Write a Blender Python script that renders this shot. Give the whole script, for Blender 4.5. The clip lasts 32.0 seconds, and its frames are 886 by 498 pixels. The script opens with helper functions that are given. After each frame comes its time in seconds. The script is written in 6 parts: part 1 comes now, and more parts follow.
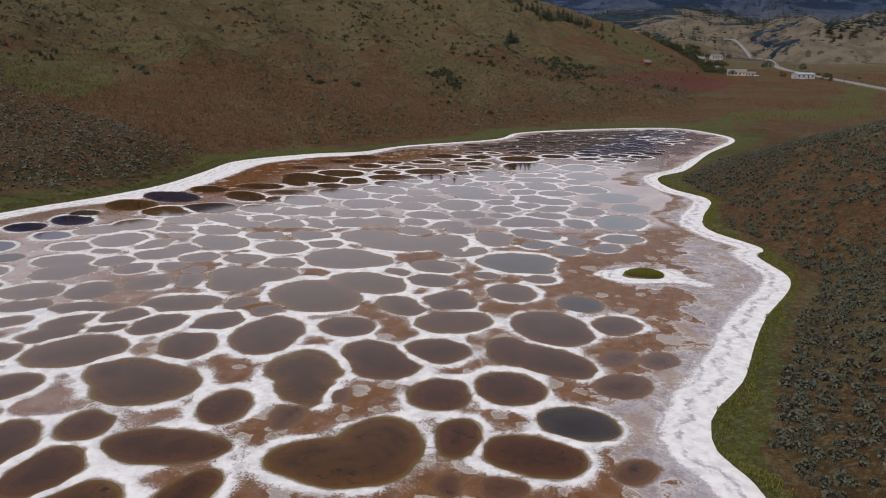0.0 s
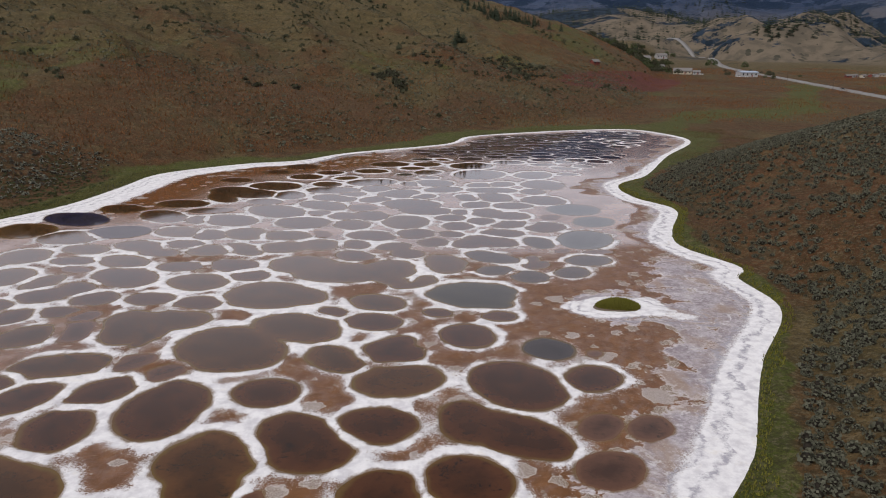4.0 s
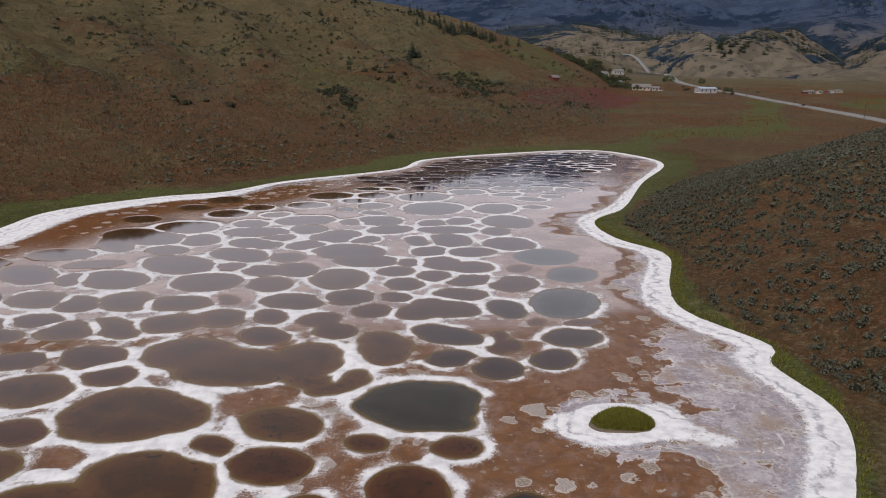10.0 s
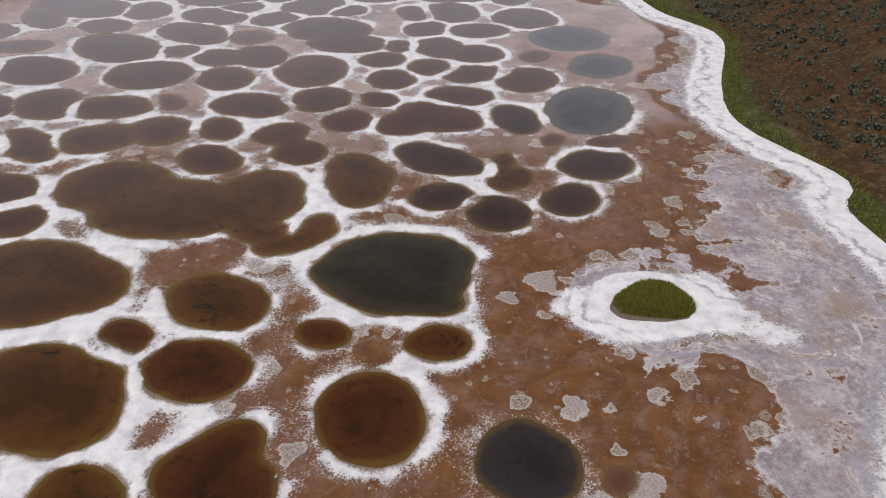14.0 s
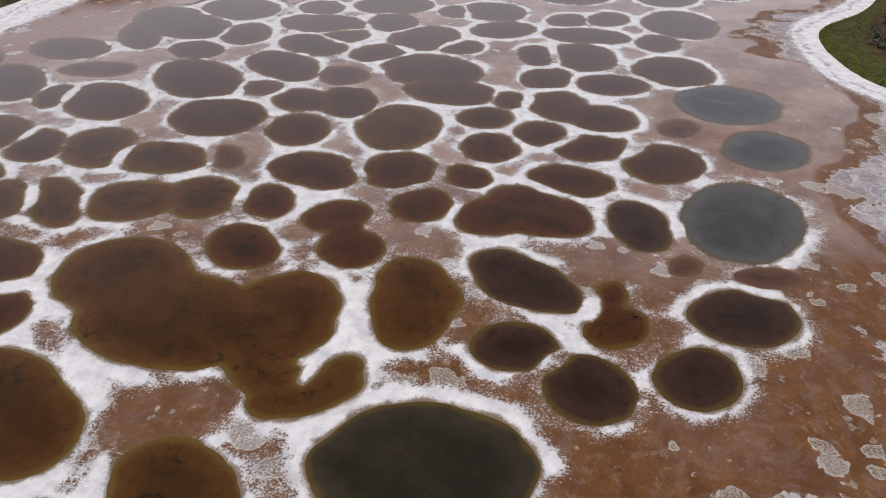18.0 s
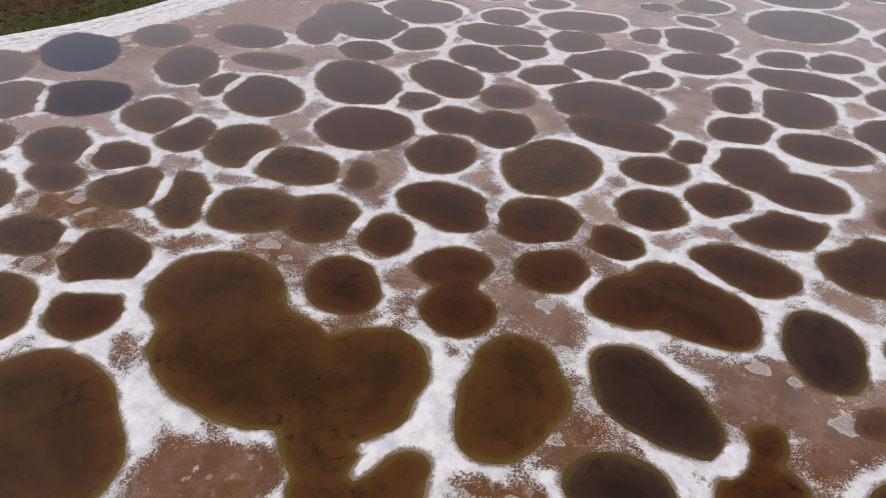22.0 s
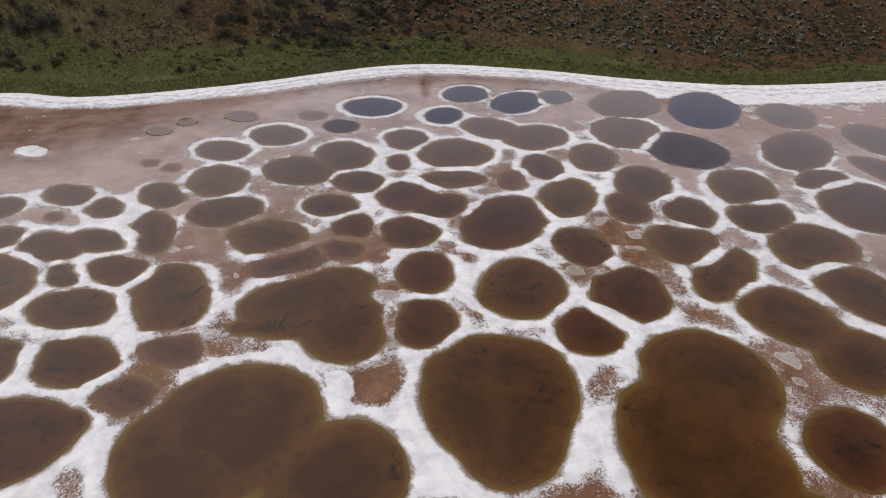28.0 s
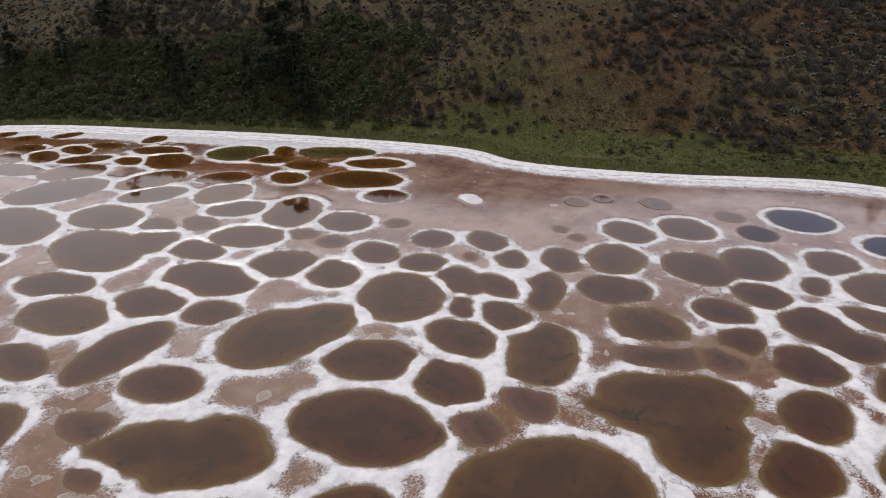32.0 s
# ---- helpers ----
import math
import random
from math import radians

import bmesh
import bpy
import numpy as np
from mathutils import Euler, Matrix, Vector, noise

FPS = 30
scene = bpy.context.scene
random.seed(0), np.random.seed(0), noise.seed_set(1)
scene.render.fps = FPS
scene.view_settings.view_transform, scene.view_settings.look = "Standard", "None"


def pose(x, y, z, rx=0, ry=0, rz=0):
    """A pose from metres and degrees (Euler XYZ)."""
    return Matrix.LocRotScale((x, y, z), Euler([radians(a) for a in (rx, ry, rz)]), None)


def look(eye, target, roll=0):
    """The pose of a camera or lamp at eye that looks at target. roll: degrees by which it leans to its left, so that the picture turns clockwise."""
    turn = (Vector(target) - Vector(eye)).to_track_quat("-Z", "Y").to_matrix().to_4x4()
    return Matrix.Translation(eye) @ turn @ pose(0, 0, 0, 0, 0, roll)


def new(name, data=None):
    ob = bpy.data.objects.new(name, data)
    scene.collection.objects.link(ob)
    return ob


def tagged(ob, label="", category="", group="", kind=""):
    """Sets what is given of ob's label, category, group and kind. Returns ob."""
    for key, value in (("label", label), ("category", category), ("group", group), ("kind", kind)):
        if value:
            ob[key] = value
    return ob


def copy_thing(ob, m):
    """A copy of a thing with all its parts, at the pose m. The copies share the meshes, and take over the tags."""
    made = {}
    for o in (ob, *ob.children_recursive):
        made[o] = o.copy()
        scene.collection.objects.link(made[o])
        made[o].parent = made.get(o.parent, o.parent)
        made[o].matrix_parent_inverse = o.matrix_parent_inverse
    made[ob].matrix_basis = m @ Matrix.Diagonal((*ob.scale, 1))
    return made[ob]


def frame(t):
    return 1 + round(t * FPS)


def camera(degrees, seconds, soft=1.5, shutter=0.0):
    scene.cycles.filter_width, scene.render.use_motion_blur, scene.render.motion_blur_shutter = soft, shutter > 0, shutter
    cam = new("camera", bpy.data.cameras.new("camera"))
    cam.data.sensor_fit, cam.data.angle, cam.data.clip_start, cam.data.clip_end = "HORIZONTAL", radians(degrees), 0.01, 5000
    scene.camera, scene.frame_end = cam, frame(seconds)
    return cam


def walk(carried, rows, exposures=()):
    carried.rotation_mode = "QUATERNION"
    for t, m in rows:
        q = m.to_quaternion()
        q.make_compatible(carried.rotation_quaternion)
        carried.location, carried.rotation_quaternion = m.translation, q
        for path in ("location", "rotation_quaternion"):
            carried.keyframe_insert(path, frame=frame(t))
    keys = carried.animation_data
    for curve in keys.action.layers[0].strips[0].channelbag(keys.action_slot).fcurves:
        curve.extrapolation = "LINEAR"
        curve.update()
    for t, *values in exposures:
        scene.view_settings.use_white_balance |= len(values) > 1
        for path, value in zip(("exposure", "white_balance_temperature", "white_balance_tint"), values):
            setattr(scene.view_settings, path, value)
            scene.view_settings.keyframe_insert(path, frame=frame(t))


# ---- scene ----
cam = camera(65.8, 32.0, soft=1.0)
PATH = [
    (0, (0.644, -23.085, 33.949), (0.485, -21.167, 33.405), 0.6),
    (0.5, (0.571, -21.167, 33.964), (0.45, -19.246, 33.42), 0.5),
    (1, (0.51, -19.223, 33.985), (0.428, -17.3, 33.441), 0.5),
    (1.5, (0.471, -17.24, 34.015), (0.431, -15.316, 33.472), 0.5),
    (2, (0.471, -15.203, 34.044), (0.449, -13.279, 33.5), 0.5),
    (2.5, (0.522, -13.089, 34.063), (0.496, -11.165, 33.519), 0.4),
    (3, (0.583, -10.9, 34.05), (0.55, -8.976, 33.506), 0.4),
    (3.5, (0.645, -8.654, 34.03), (0.62, -6.73, 33.487), 0.4),
    (5.5, (0.77, 0.961, 33.803), (0.751, 2.888, 33.268), 0.2),
    (6, (0.845, 3.484, 33.8), (0.821, 5.431, 33.342), 0.3),
    (6.5, (1.006, 6.049, 33.822), (0.978, 7.996, 33.365), 0.4),
    (7, (1.242, 8.596, 33.851), (1.26, 10.542, 33.393), 0.4),
    (7.5, (1.501, 11.122, 33.867), (1.564, 13.068, 33.411), 0.5),
    (8, (1.792, 13.644, 33.883), (1.885, 15.589, 33.427), 0.5),
    (8.5, (2.087, 16.183, 33.899), (2.198, 18.128, 33.443), 0.5),
    (9, (2.437, 18.697, 33.913), (2.543, 20.641, 33.457), 0.5),
    (9.5, (2.846, 21.19, 33.931), (2.946, 23.132, 33.465), 0.4),
    (10, (3.228, 23.658, 33.963), (3.323, 25.592, 33.462), 0.4),
    (10.5, (3.596, 26.107, 34.023), (3.684, 28.005, 33.398), 0.4),
    (11, (3.99, 28.625, 34.106), (4.071, 30.475, 33.349), 0.4),
    (11.5, (4.382, 31.176, 34.218), (4.459, 32.969, 33.335), 0.4),
    (12, (4.867, 33.718, 34.342), (4.935, 35.446, 33.337), 0.6),
    (12.5, (5.342, 36.303, 34.414), (5.404, 37.961, 33.296), 0.6),
    (13, (5.798, 38.918, 34.441), (5.854, 40.549, 33.285), 0.6),
    (13.5, (6.235, 41.483, 34.418), (6.286, 43.114, 33.262), 0.5),
    (15.5, (7.875, 51.753, 33.908), (7.914, 53.391, 32.76), 0.7),
    (16, (8.323, 54.303, 33.85), (8.326, 55.941, 32.703), 0.7),
    (16.5, (8.796, 56.867, 33.815), (8.703, 58.503, 32.668), 0.5),
    (17, (9.269, 59.595, 33.784), (9.079, 61.221, 32.635), 0.4),
    (17.5, (9.754, 62.43, 33.765), (9.491, 64.044, 32.613), 0.1),
    (18, (10.13, 65.305, 33.778), (9.814, 66.907, 32.624), -0.2),
    (18.5, (10.368, 68.132, 33.819), (10.004, 69.723, 32.663), -0.4),
    (19, (10.452, 70.965, 33.831), (10.03, 72.542, 32.675), -0.5),
    (19.5, (10.496, 73.568, 33.823), (10.022, 75.135, 32.673), -0.5),
    (20, (10.573, 75.387, 33.775), (10.053, 76.942, 32.63), -0.4),
    (20.5, (10.695, 76.297, 33.679), (10.12, 77.829, 32.528), -0.6),
    (21, (10.789, 76.489, 33.522), (10.148, 77.991, 32.368), -0.4),
    (21.5, (10.684, 76.313, 33.329), (9.983, 77.787, 32.173), -0.3),
    (22, (10.467, 76.088, 33.148), (9.698, 77.527, 31.991), 0.1),
    (22.5, (10.257, 76.002, 32.992), (9.409, 77.394, 31.834), 0.4),
    (23, (10.112, 76.1, 32.876), (9.182, 77.44, 31.718), 0.4),
    (23.5, (10.008, 76.279, 32.819), (8.996, 77.559, 31.663), 0.4),
    (24, (9.968, 76.426, 32.801), (8.877, 77.644, 31.648), 0.3),
    (24.5, (9.979, 76.561, 32.803), (8.814, 77.71, 31.653), 0.2),
    (25, (9.992, 76.698, 32.831), (8.752, 77.77, 31.685), 0.1),
    (25.5, (9.914, 76.817, 32.875), (8.583, 77.781, 31.735), 0.1),
    (27.5, (9.474, 76.861, 32.992), (7.831, 77.36, 31.966), 0.1),
    (28, (9.416, 76.899, 32.926), (7.722, 77.262, 31.927), 0.2),
    (28.5, (9.491, 76.901, 32.836), (7.758, 77.125, 31.864), 0.3),
    (29, (9.577, 76.893, 32.738), (7.812, 76.972, 31.801), 0.3),
    (29.5, (9.555, 76.862, 32.64), (7.769, 76.794, 31.742), 0.3),
    (30, (9.539, 76.888, 32.594), (7.744, 76.676, 31.738), 0.2),
    (30.5, (9.492, 76.94, 32.569), (7.699, 76.587, 31.757), 0.3),
    (31, (9.42, 76.977, 32.561), (7.641, 76.498, 31.783), 0.1),
    (31.5, (9.35, 76.974, 32.573), (7.607, 76.375, 31.796), 0.1),
    (32, (9.345, 76.949, 32.606), (7.649, 76.226, 31.831), 0.1),
]
walk(cam, [(t, look(eye, target, roll)) for t, eye, target, roll in PATH])

# the sky: broken high cloud, and a soft sun behind it
world = bpy.data.worlds.new("world")
scene.world = world
world.use_nodes = True
wn, wl = world.node_tree.nodes, world.node_tree.links
SUN_ELEV, SUN_ROT = radians(50), radians(222)
sky = wn.new("ShaderNodeTexSky")
sky.sky_type = "NISHITA"
sky.sun_disc = False
sky.sun_elevation, sky.sun_rotation = SUN_ELEV, SUN_ROT
cloud = wn.new("ShaderNodeTexNoise")
cloud.inputs["Scale"].default_value = 2.2
cloud.inputs["Detail"].default_value = 5.0
cramp = wn.new("ShaderNodeMapRange")
cramp.inputs["From Min"].default_value, cramp.inputs["From Max"].default_value = 0.36, 0.62
cramp.inputs["To Min"].default_value, cramp.inputs["To Max"].default_value = 0.78, 1.0
geo = wn.new("ShaderNodeTexCoord")
wl.new(geo.outputs["Generated"], cloud.inputs["Vector"])
wl.new(cloud.outputs["Fac"], cramp.inputs["Value"])
split = wn.new("ShaderNodeSeparateXYZ")
wl.new(geo.outputs["Generated"], split.inputs["Vector"])
climb = wn.new("ShaderNodeMapRange")
climb.inputs["From Min"].default_value, climb.inputs["From Max"].default_value = 0.28, 0.66
climb.inputs["To Min"].default_value, climb.inputs["To Max"].default_value = 0.0, 1.0
wl.new(split.outputs["Z"], climb.inputs["Value"])
tone = wn.new("ShaderNodeMix")
tone.data_type = "RGBA"
wl.new(climb.outputs["Result"], tone.inputs["Factor"])
tone.inputs[6].default_value = (10.0, 9.8, 10.9, 1)
tone.inputs[7].default_value = (1.7, 1.65, 1.75, 1)
# the cloud is brighter towards the veiled sun
aim = wn.new("ShaderNodeVectorMath")
aim.operation = "DOT_PRODUCT"
wl.new(geo.outputs["Generated"], aim.inputs[0])
aim.inputs[1].default_value = (math.sin(SUN_ROT) * math.cos(SUN_ELEV), math.cos(SUN_ROT) * math.cos(SUN_ELEV), math.sin(SUN_ELEV))
glow = wn.new("ShaderNodeMapRange")
glow.interpolation_type = "SMOOTHSTEP"
glow.inputs["From Min"].default_value, glow.inputs["From Max"].default_value = 0.55, 1.0
wl.new(aim.outputs["Value"], glow.inputs["Value"])
near_sun = wn.new("ShaderNodeMix")
near_sun.data_type = "RGBA"
wl.new(glow.outputs["Result"], near_sun.inputs["Factor"])
wl.new(tone.outputs[2], near_sun.inputs[6])
near_sun.inputs[7].default_value = (12.0, 11.4, 11.5, 1)
cmix = wn.new("ShaderNodeMix")
cmix.data_type = "RGBA"
wl.new(cramp.outputs["Result"], cmix.inputs["Factor"])
wl.new(sky.outputs["Color"], cmix.inputs[6])
wl.new(near_sun.outputs[2], cmix.inputs[7])
wbg = wn["Background"]
wl.new(cmix.outputs[2], wbg.inputs["Color"])
wbg.inputs["Strength"].default_value = 0.1

sun_data = bpy.data.lights.new("sun", "SUN")
sun_data.energy, sun_data.angle, sun_data.color = 2.2, radians(8), (1.0, 0.965, 0.955)
sun = new("sun", sun_data)
sun.matrix_world = look((0, 0, 300), Vector((0, 0, 300)) - Vector((math.sin(SUN_ROT) * math.cos(SUN_ELEV), math.cos(SUN_ROT) * math.cos(SUN_ELEV), math.sin(SUN_ELEV))))


# ---- materials ----
class Nodes:
    """A short way to write a node material."""

    def __init__(self, name):
        self.mat = bpy.data.materials.new(name)
        self.mat.use_nodes = True
        self.n, self.l = self.mat.node_tree.nodes, self.mat.node_tree.links
        self.bsdf = self.n["Principled BSDF"]
        self.pos = self.n.new("ShaderNodeNewGeometry").outputs["Position"]

    def put(self, socket, value):
        if isinstance(value, (int, float)):
            socket.default_value = value
        elif isinstance(value, tuple):
            socket.default_value = (*value, 1.0)[:4] if len(socket.default_value) == 4 else value
        else:
            self.l.new(value, socket)

    def noise(self, scale, detail=4.0, rough=0.55, warp=0.0, stretch=None, vec=None):
        node = self.n.new("ShaderNodeTexNoise")
        node.inputs["Scale"].default_value, node.inputs["Detail"].default_value = scale, detail
        node.inputs["Roughness"].default_value, node.inputs["Distortion"].default_value = rough, warp
        src = vec if vec is not None else self.pos
        if stretch:
            m = self.n.new("ShaderNodeMapping")
            m.inputs["Scale"].default_value = stretch
            self.l.new(src, m.inputs["Vector"])
            src = m.outputs["Vector"]
        self.l.new(src, node.inputs["Vector"])
        return node.outputs["Fac"]

    def cells(self, scale, feature="DISTANCE_TO_EDGE"):
        node = self.n.new("ShaderNodeTexVoronoi")
        node.feature = feature
        node.inputs["Scale"].default_value = scale
        self.l.new(self.pos, node.inputs["Vector"])
        return node.outputs["Distance"]

    def cell_value(self, scale):
        """A random value for each small cell of ground."""
        node = self.n.new("ShaderNodeTexVoronoi")
        node.inputs["Scale"].default_value = scale
        self.l.new(self.pos, node.inputs["Vector"])
        cut = self.n.new("ShaderNodeSeparateColor")
        self.l.new(node.outputs["Color"], cut.inputs["Color"])
        return cut.outputs[0]

    def blobs(self, scale, rough_scale, amount):
        """Rounded cells with ragged outlines: the distance to each centre and a random value for each."""
        bend = self.n.new("ShaderNodeTexNoise")
        bend.inputs["Scale"].default_value, bend.inputs["Detail"].default_value = rough_scale, 5.0
        self.l.new(self.pos, bend.inputs["Vector"])
        shift = self.n.new("ShaderNodeVectorMath")
        shift.operation = "MULTIPLY_ADD"
        self.l.new(bend.outputs["Color"], shift.inputs[0])
        shift.inputs[1].default_value = (amount, amount, 0.0)
        self.l.new(self.pos, shift.inputs[2])
        node = self.n.new("ShaderNodeTexVoronoi")
        node.voronoi_dimensions = "2D"
        node.inputs["Scale"].default_value = scale
        self.l.new(shift.outputs["Vector"], node.inputs["Vector"])
        cut = self.n.new("ShaderNodeSeparateColor")
        self.l.new(node.outputs["Color"], cut.inputs["Color"])
        return node.outputs["Distance"], cut.outputs[0]

    def step(self, value, lo, hi, a=0.0, b=1.0):
        node = self.n.new("ShaderNodeMapRange")
        node.interpolation_type = "SMOOTHSTEP"
        self.put(node.inputs["Value"], value)
        for key, v in (("From Min", lo), ("From Max", hi), ("To Min", a), ("To Max", b)):
            node.inputs[key].default_value = v
        return node.outputs["Result"]

    def math(self, op, a, b=0.0):
        node = self.n.new("ShaderNodeMath")
        node.operation = op
        self.put(node.inputs[0], a)
        self.put(node.inputs[1], b)
        return node.outputs[0]

    def mix(self, fac, a, b):
        node = self.n.new("ShaderNodeMix")
        node.data_type = "RGBA"
        self.put(node.inputs[0], fac)
        self.put(node.inputs[6], a)
        self.put(node.inputs[7], b)
        return node.outputs[2]

    def attr(self, name):
        node = self.n.new("ShaderNodeAttribute")
        node.attribute_name = name
        return node.outputs["Fac"]

    def random(self):
        return self.n.new("ShaderNodeObjectInfo").outputs["Random"]

    def island(self):
        return self.n.new("ShaderNodeNewGeometry").outputs["Random Per Island"]

    def bump(self, height, strength, distance):
        node = self.n.new("ShaderNodeBump")
        node.inputs["Strength"].default_value, node.inputs["Distance"].default_value = strength, distance
        self.put(node.inputs["Height"], height)
        self.l.new(node.outputs["Normal"], self.bsdf.inputs["Normal"])
        return node

    def done(self, color, rough=0.8, spec=0.5, ior=None, metal=0.0):
        self.put(self.bsdf.inputs["Base Color"], color)
        self.put(self.bsdf.inputs["Roughness"], rough)
        self.put(self.bsdf.inputs["Specular IOR Level"], spec)
        self.put(self.bsdf.inputs["Metallic"], metal)
        if ior:
            self.bsdf.inputs["IOR"].default_value = ior
        return self.mat


def plain(name, color, rough=0.7, grain=0.15, scale=3.0, metal=0.0):
    k = Nodes(name)
    f = k.noise(scale, 5)
    dark = tuple(c * (1 - grain) for c in color)
    light = tuple(min(1, c * (1 + grain)) for c in color)
    return k.done(k.mix(f, dark, light), rough, metal=metal)


def bed_material():
    k = Nodes("salt_crust_and_mud")
    salt, crust, shore = k.attr("salt"), k.attr("crust"), k.attr("shore")
    fine, mid, broad = k.noise(2.2, 6, 0.65), k.noise(0.55, 5, 0.6, 0.6), k.noise(0.09, 4)
    grit = k.noise(6.5, 5, 0.75)
    sand = k.math("SUBTRACT", grit, 0.5)
    rag = k.math("ADD", k.math("MULTIPLY", k.math("SUBTRACT", fine, 0.5), 0.40), k.math("MULTIPLY", k.math("SUBTRACT", mid, 0.5), 0.60))
    cover = k.math("ADD", k.math("ADD", salt, rag), k.math("MULTIPLY", sand, k.step(salt, 0.75, 0.35, 0.25, 0.75)))
    white = k.step(cover, 0.34, 0.50)
    film = k.step(k.math("ADD", cover, k.math("MULTIPLY", sand, 0.7)), 0.27, 0.48)
    # wet mud, orange to purple-brown, with small bumps
    mud = k.mix(k.step(mid, 0.3, 0.7), (0.100, 0.040, 0.0115), (0.165, 0.072, 0.023))
    mud = k.mix(k.step(broad, 0.46, 0.68, 0, 0.45), mud, (0.150, 0.070, 0.040))
    mud = k.mix(k.step(k.noise(0.35, 6, 0.6), 0.56, 0.72, 0, 0.55), mud, (0.100, 0.036, 0.018))
    mud = k.mix(k.step(k.noise(0.5, 6, 0.6, 0.8), 0.58, 0.70, 0, 0.28), mud, (0.24, 0.160, 0.125))
    mud = k.mix(k.step(grit, 0.54, 0.66, 0, 0.55), mud, (0.070, 0.028, 0.012))
    mud = k.mix(k.step(k.noise(3.0, 5, 0.7), 0.60, 0.68, 0, 0.30), mud, (0.24, 0.165, 0.11))
    wet = k.step(crust, -0.05, -0.5)
    flooded = k.math("MAXIMUM", k.attr("rust"), k.attr("far_reflection"))
    # pale pink film in the wet mud's colour also brightens it like sky sheen
    mud = k.mix(k.math("MULTIPLY", wet, 0.8), mud, k.mix(k.step(k.noise(0.12, 6, 0.6), 0.35, 0.65), (0.145, 0.080, 0.062), (0.300, 0.205, 0.165)))
    mud = k.mix(k.math("MULTIPLY", k.attr("rust"), 0.85), mud, k.mix(fine, (0.105, 0.034, 0.008), (0.190, 0.068, 0.016)))
    # dark purple painted over the mud as the mountains' reflection at the far end
    mud = k.mix(k.math("MULTIPLY", k.attr("far_reflection"), 0.92), mud, k.mix(fine, (0.020, 0.014, 0.019), (0.042, 0.028, 0.036)))
    # sheets of grey crust with lobed lips
    flow = k.math("ADD", k.math("MULTIPLY", k.noise(0.20, 8, 0.60, 0.5), 0.8), k.math("MULTIPLY", k.noise(1.6, 4, 0.6), 0.2))
    lift = k.math("ADD", k.math("MULTIPLY", crust, 0.59), k.math("MULTIPLY", k.math("SUBTRACT", flow, 0.5), 2.1))
    thin = k.step(lift, 0.40, 0.46)
    lip = k.math("MULTIPLY", k.step(lift, 0.39, 0.43), k.step(lift, 0.52, 0.45))
    grey = k.mix(k.step(k.math("ADD", k.math("MULTIPLY", fine, 0.4), k.math("MULTIPLY", k.noise(0.35, 7, 0.7), 0.6)), 0.40, 0.60), (0.215, 0.185, 0.205), (0.400, 0.370, 0.395))
    grey = k.mix(k.step(k.noise(0.13, 6, 0.65, 0.6), 0.46, 0.62, 0, 0.75), grey, (0.275, 0.195, 0.140))
    grey = k.mix(k.step(k.noise(0.30, 7, 0.68, 1.2), 0.58, 0.65, 0, 0.75), grey, (0.58, 0.56, 0.58))
    grey = k.mix(k.step(grit, 0.50, 0.64, 0, 0.55), grey, (0.185, 0.150, 0.150))
    grey = k.mix(k.step(k.noise(3.2, 6, 0.75), 0.56, 0.66, 0, 0.55), grey, (0.60, 0.58, 0.60))
    # round flakes of crust, one to two metres wide
    near, lot = k.blobs(0.34, 0.8, 2.2)
    near2, lot2 = k.blobs(0.9, 1.8, 0.8)
    room = k.math("MULTIPLY", k.math("ADD", crust, k.math("MULTIPLY", k.math("SUBTRACT", k.noise(0.08, 4), 0.5), 1.6)), 0.5)
    size = k.math("MULTIPLY", k.math("ADD", k.math("SUBTRACT", lot, 0.50), room), 0.95)
    inset = k.math("SUBTRACT", k.math("ADD", size, k.math("MULTIPLY", sand, 0.10)), near)
    size2 = k.math("MULTIPLY", k.math("ADD", k.math("SUBTRACT", lot2, 0.72), k.math("MULTIPLY", room, 0.7)), 0.9)
    inset2 = k.math("SUBTRACT", size2, near2)
    flake = k.math("MAXIMUM", k.step(inset, 0.0, 0.05), k.math("MULTIPLY", k.step(inset2, 0.0, 0.08), 0.8))
    rim = k.math("MULTIPLY", k.step(inset, 0.0, 0.03), k.step(inset, 0.09, 0.04))
    scab = k.mix(k.step(grit, 0.38, 0.62), (0.120, 0.082, 0.048), (0.39, 0.345, 0.305))
    scab = k.mix(k.step(lot, 0.72, 0.95, 0, 0.6), scab, k.mix(grit, (0.24, 0.20, 0.19), (0.52, 0.49, 0.48)))
    base = k.mix(k.math("MULTIPLY", flake, 0.85), mud, scab)
    base = k.mix(k.math("MULTIPLY", rim, 0.45), base, (0.55, 0.51, 0.48))
    base = k.mix(k.math("MULTIPLY", thin, 0.92), base, grey)
    base = k.mix(k.math("MULTIPLY", lip, 0.40), base, (0.58, 0.55, 0.55))
    # pure salt: powdery white, greyer where it is trodden thin
    pure = k.mix(k.step(k.noise(0.8, 6, 0.65), 0.32, 0.62), (0.54, 0.53, 0.555), (0.705, 0.70, 0.71))
    pure = k.mix(k.step(k.noise(0.25, 5, 0.6, 1.5), 0.60, 0.72, 0, 0.35), pure, (0.60, 0.55, 0.46))
    pure = k.mix(k.step(grit, 0.58, 0.70, 0, 0.28), pure, (0.46, 0.43, 0.435))
    base = k.mix(k.math("MULTIPLY", film, 0.8), base, k.mix(k.step(grit, 0.35, 0.65), (0.27, 0.235, 0.225), (0.56, 0.535, 0.54)))
    base = k.mix(white, base, pure)
    # old waterlines along the shore and round the islet
    drift = k.math("ADD", shore, k.math("MULTIPLY", k.math("SUBTRACT", k.noise(0.16, 8, 0.70), 0.5), 7.5))
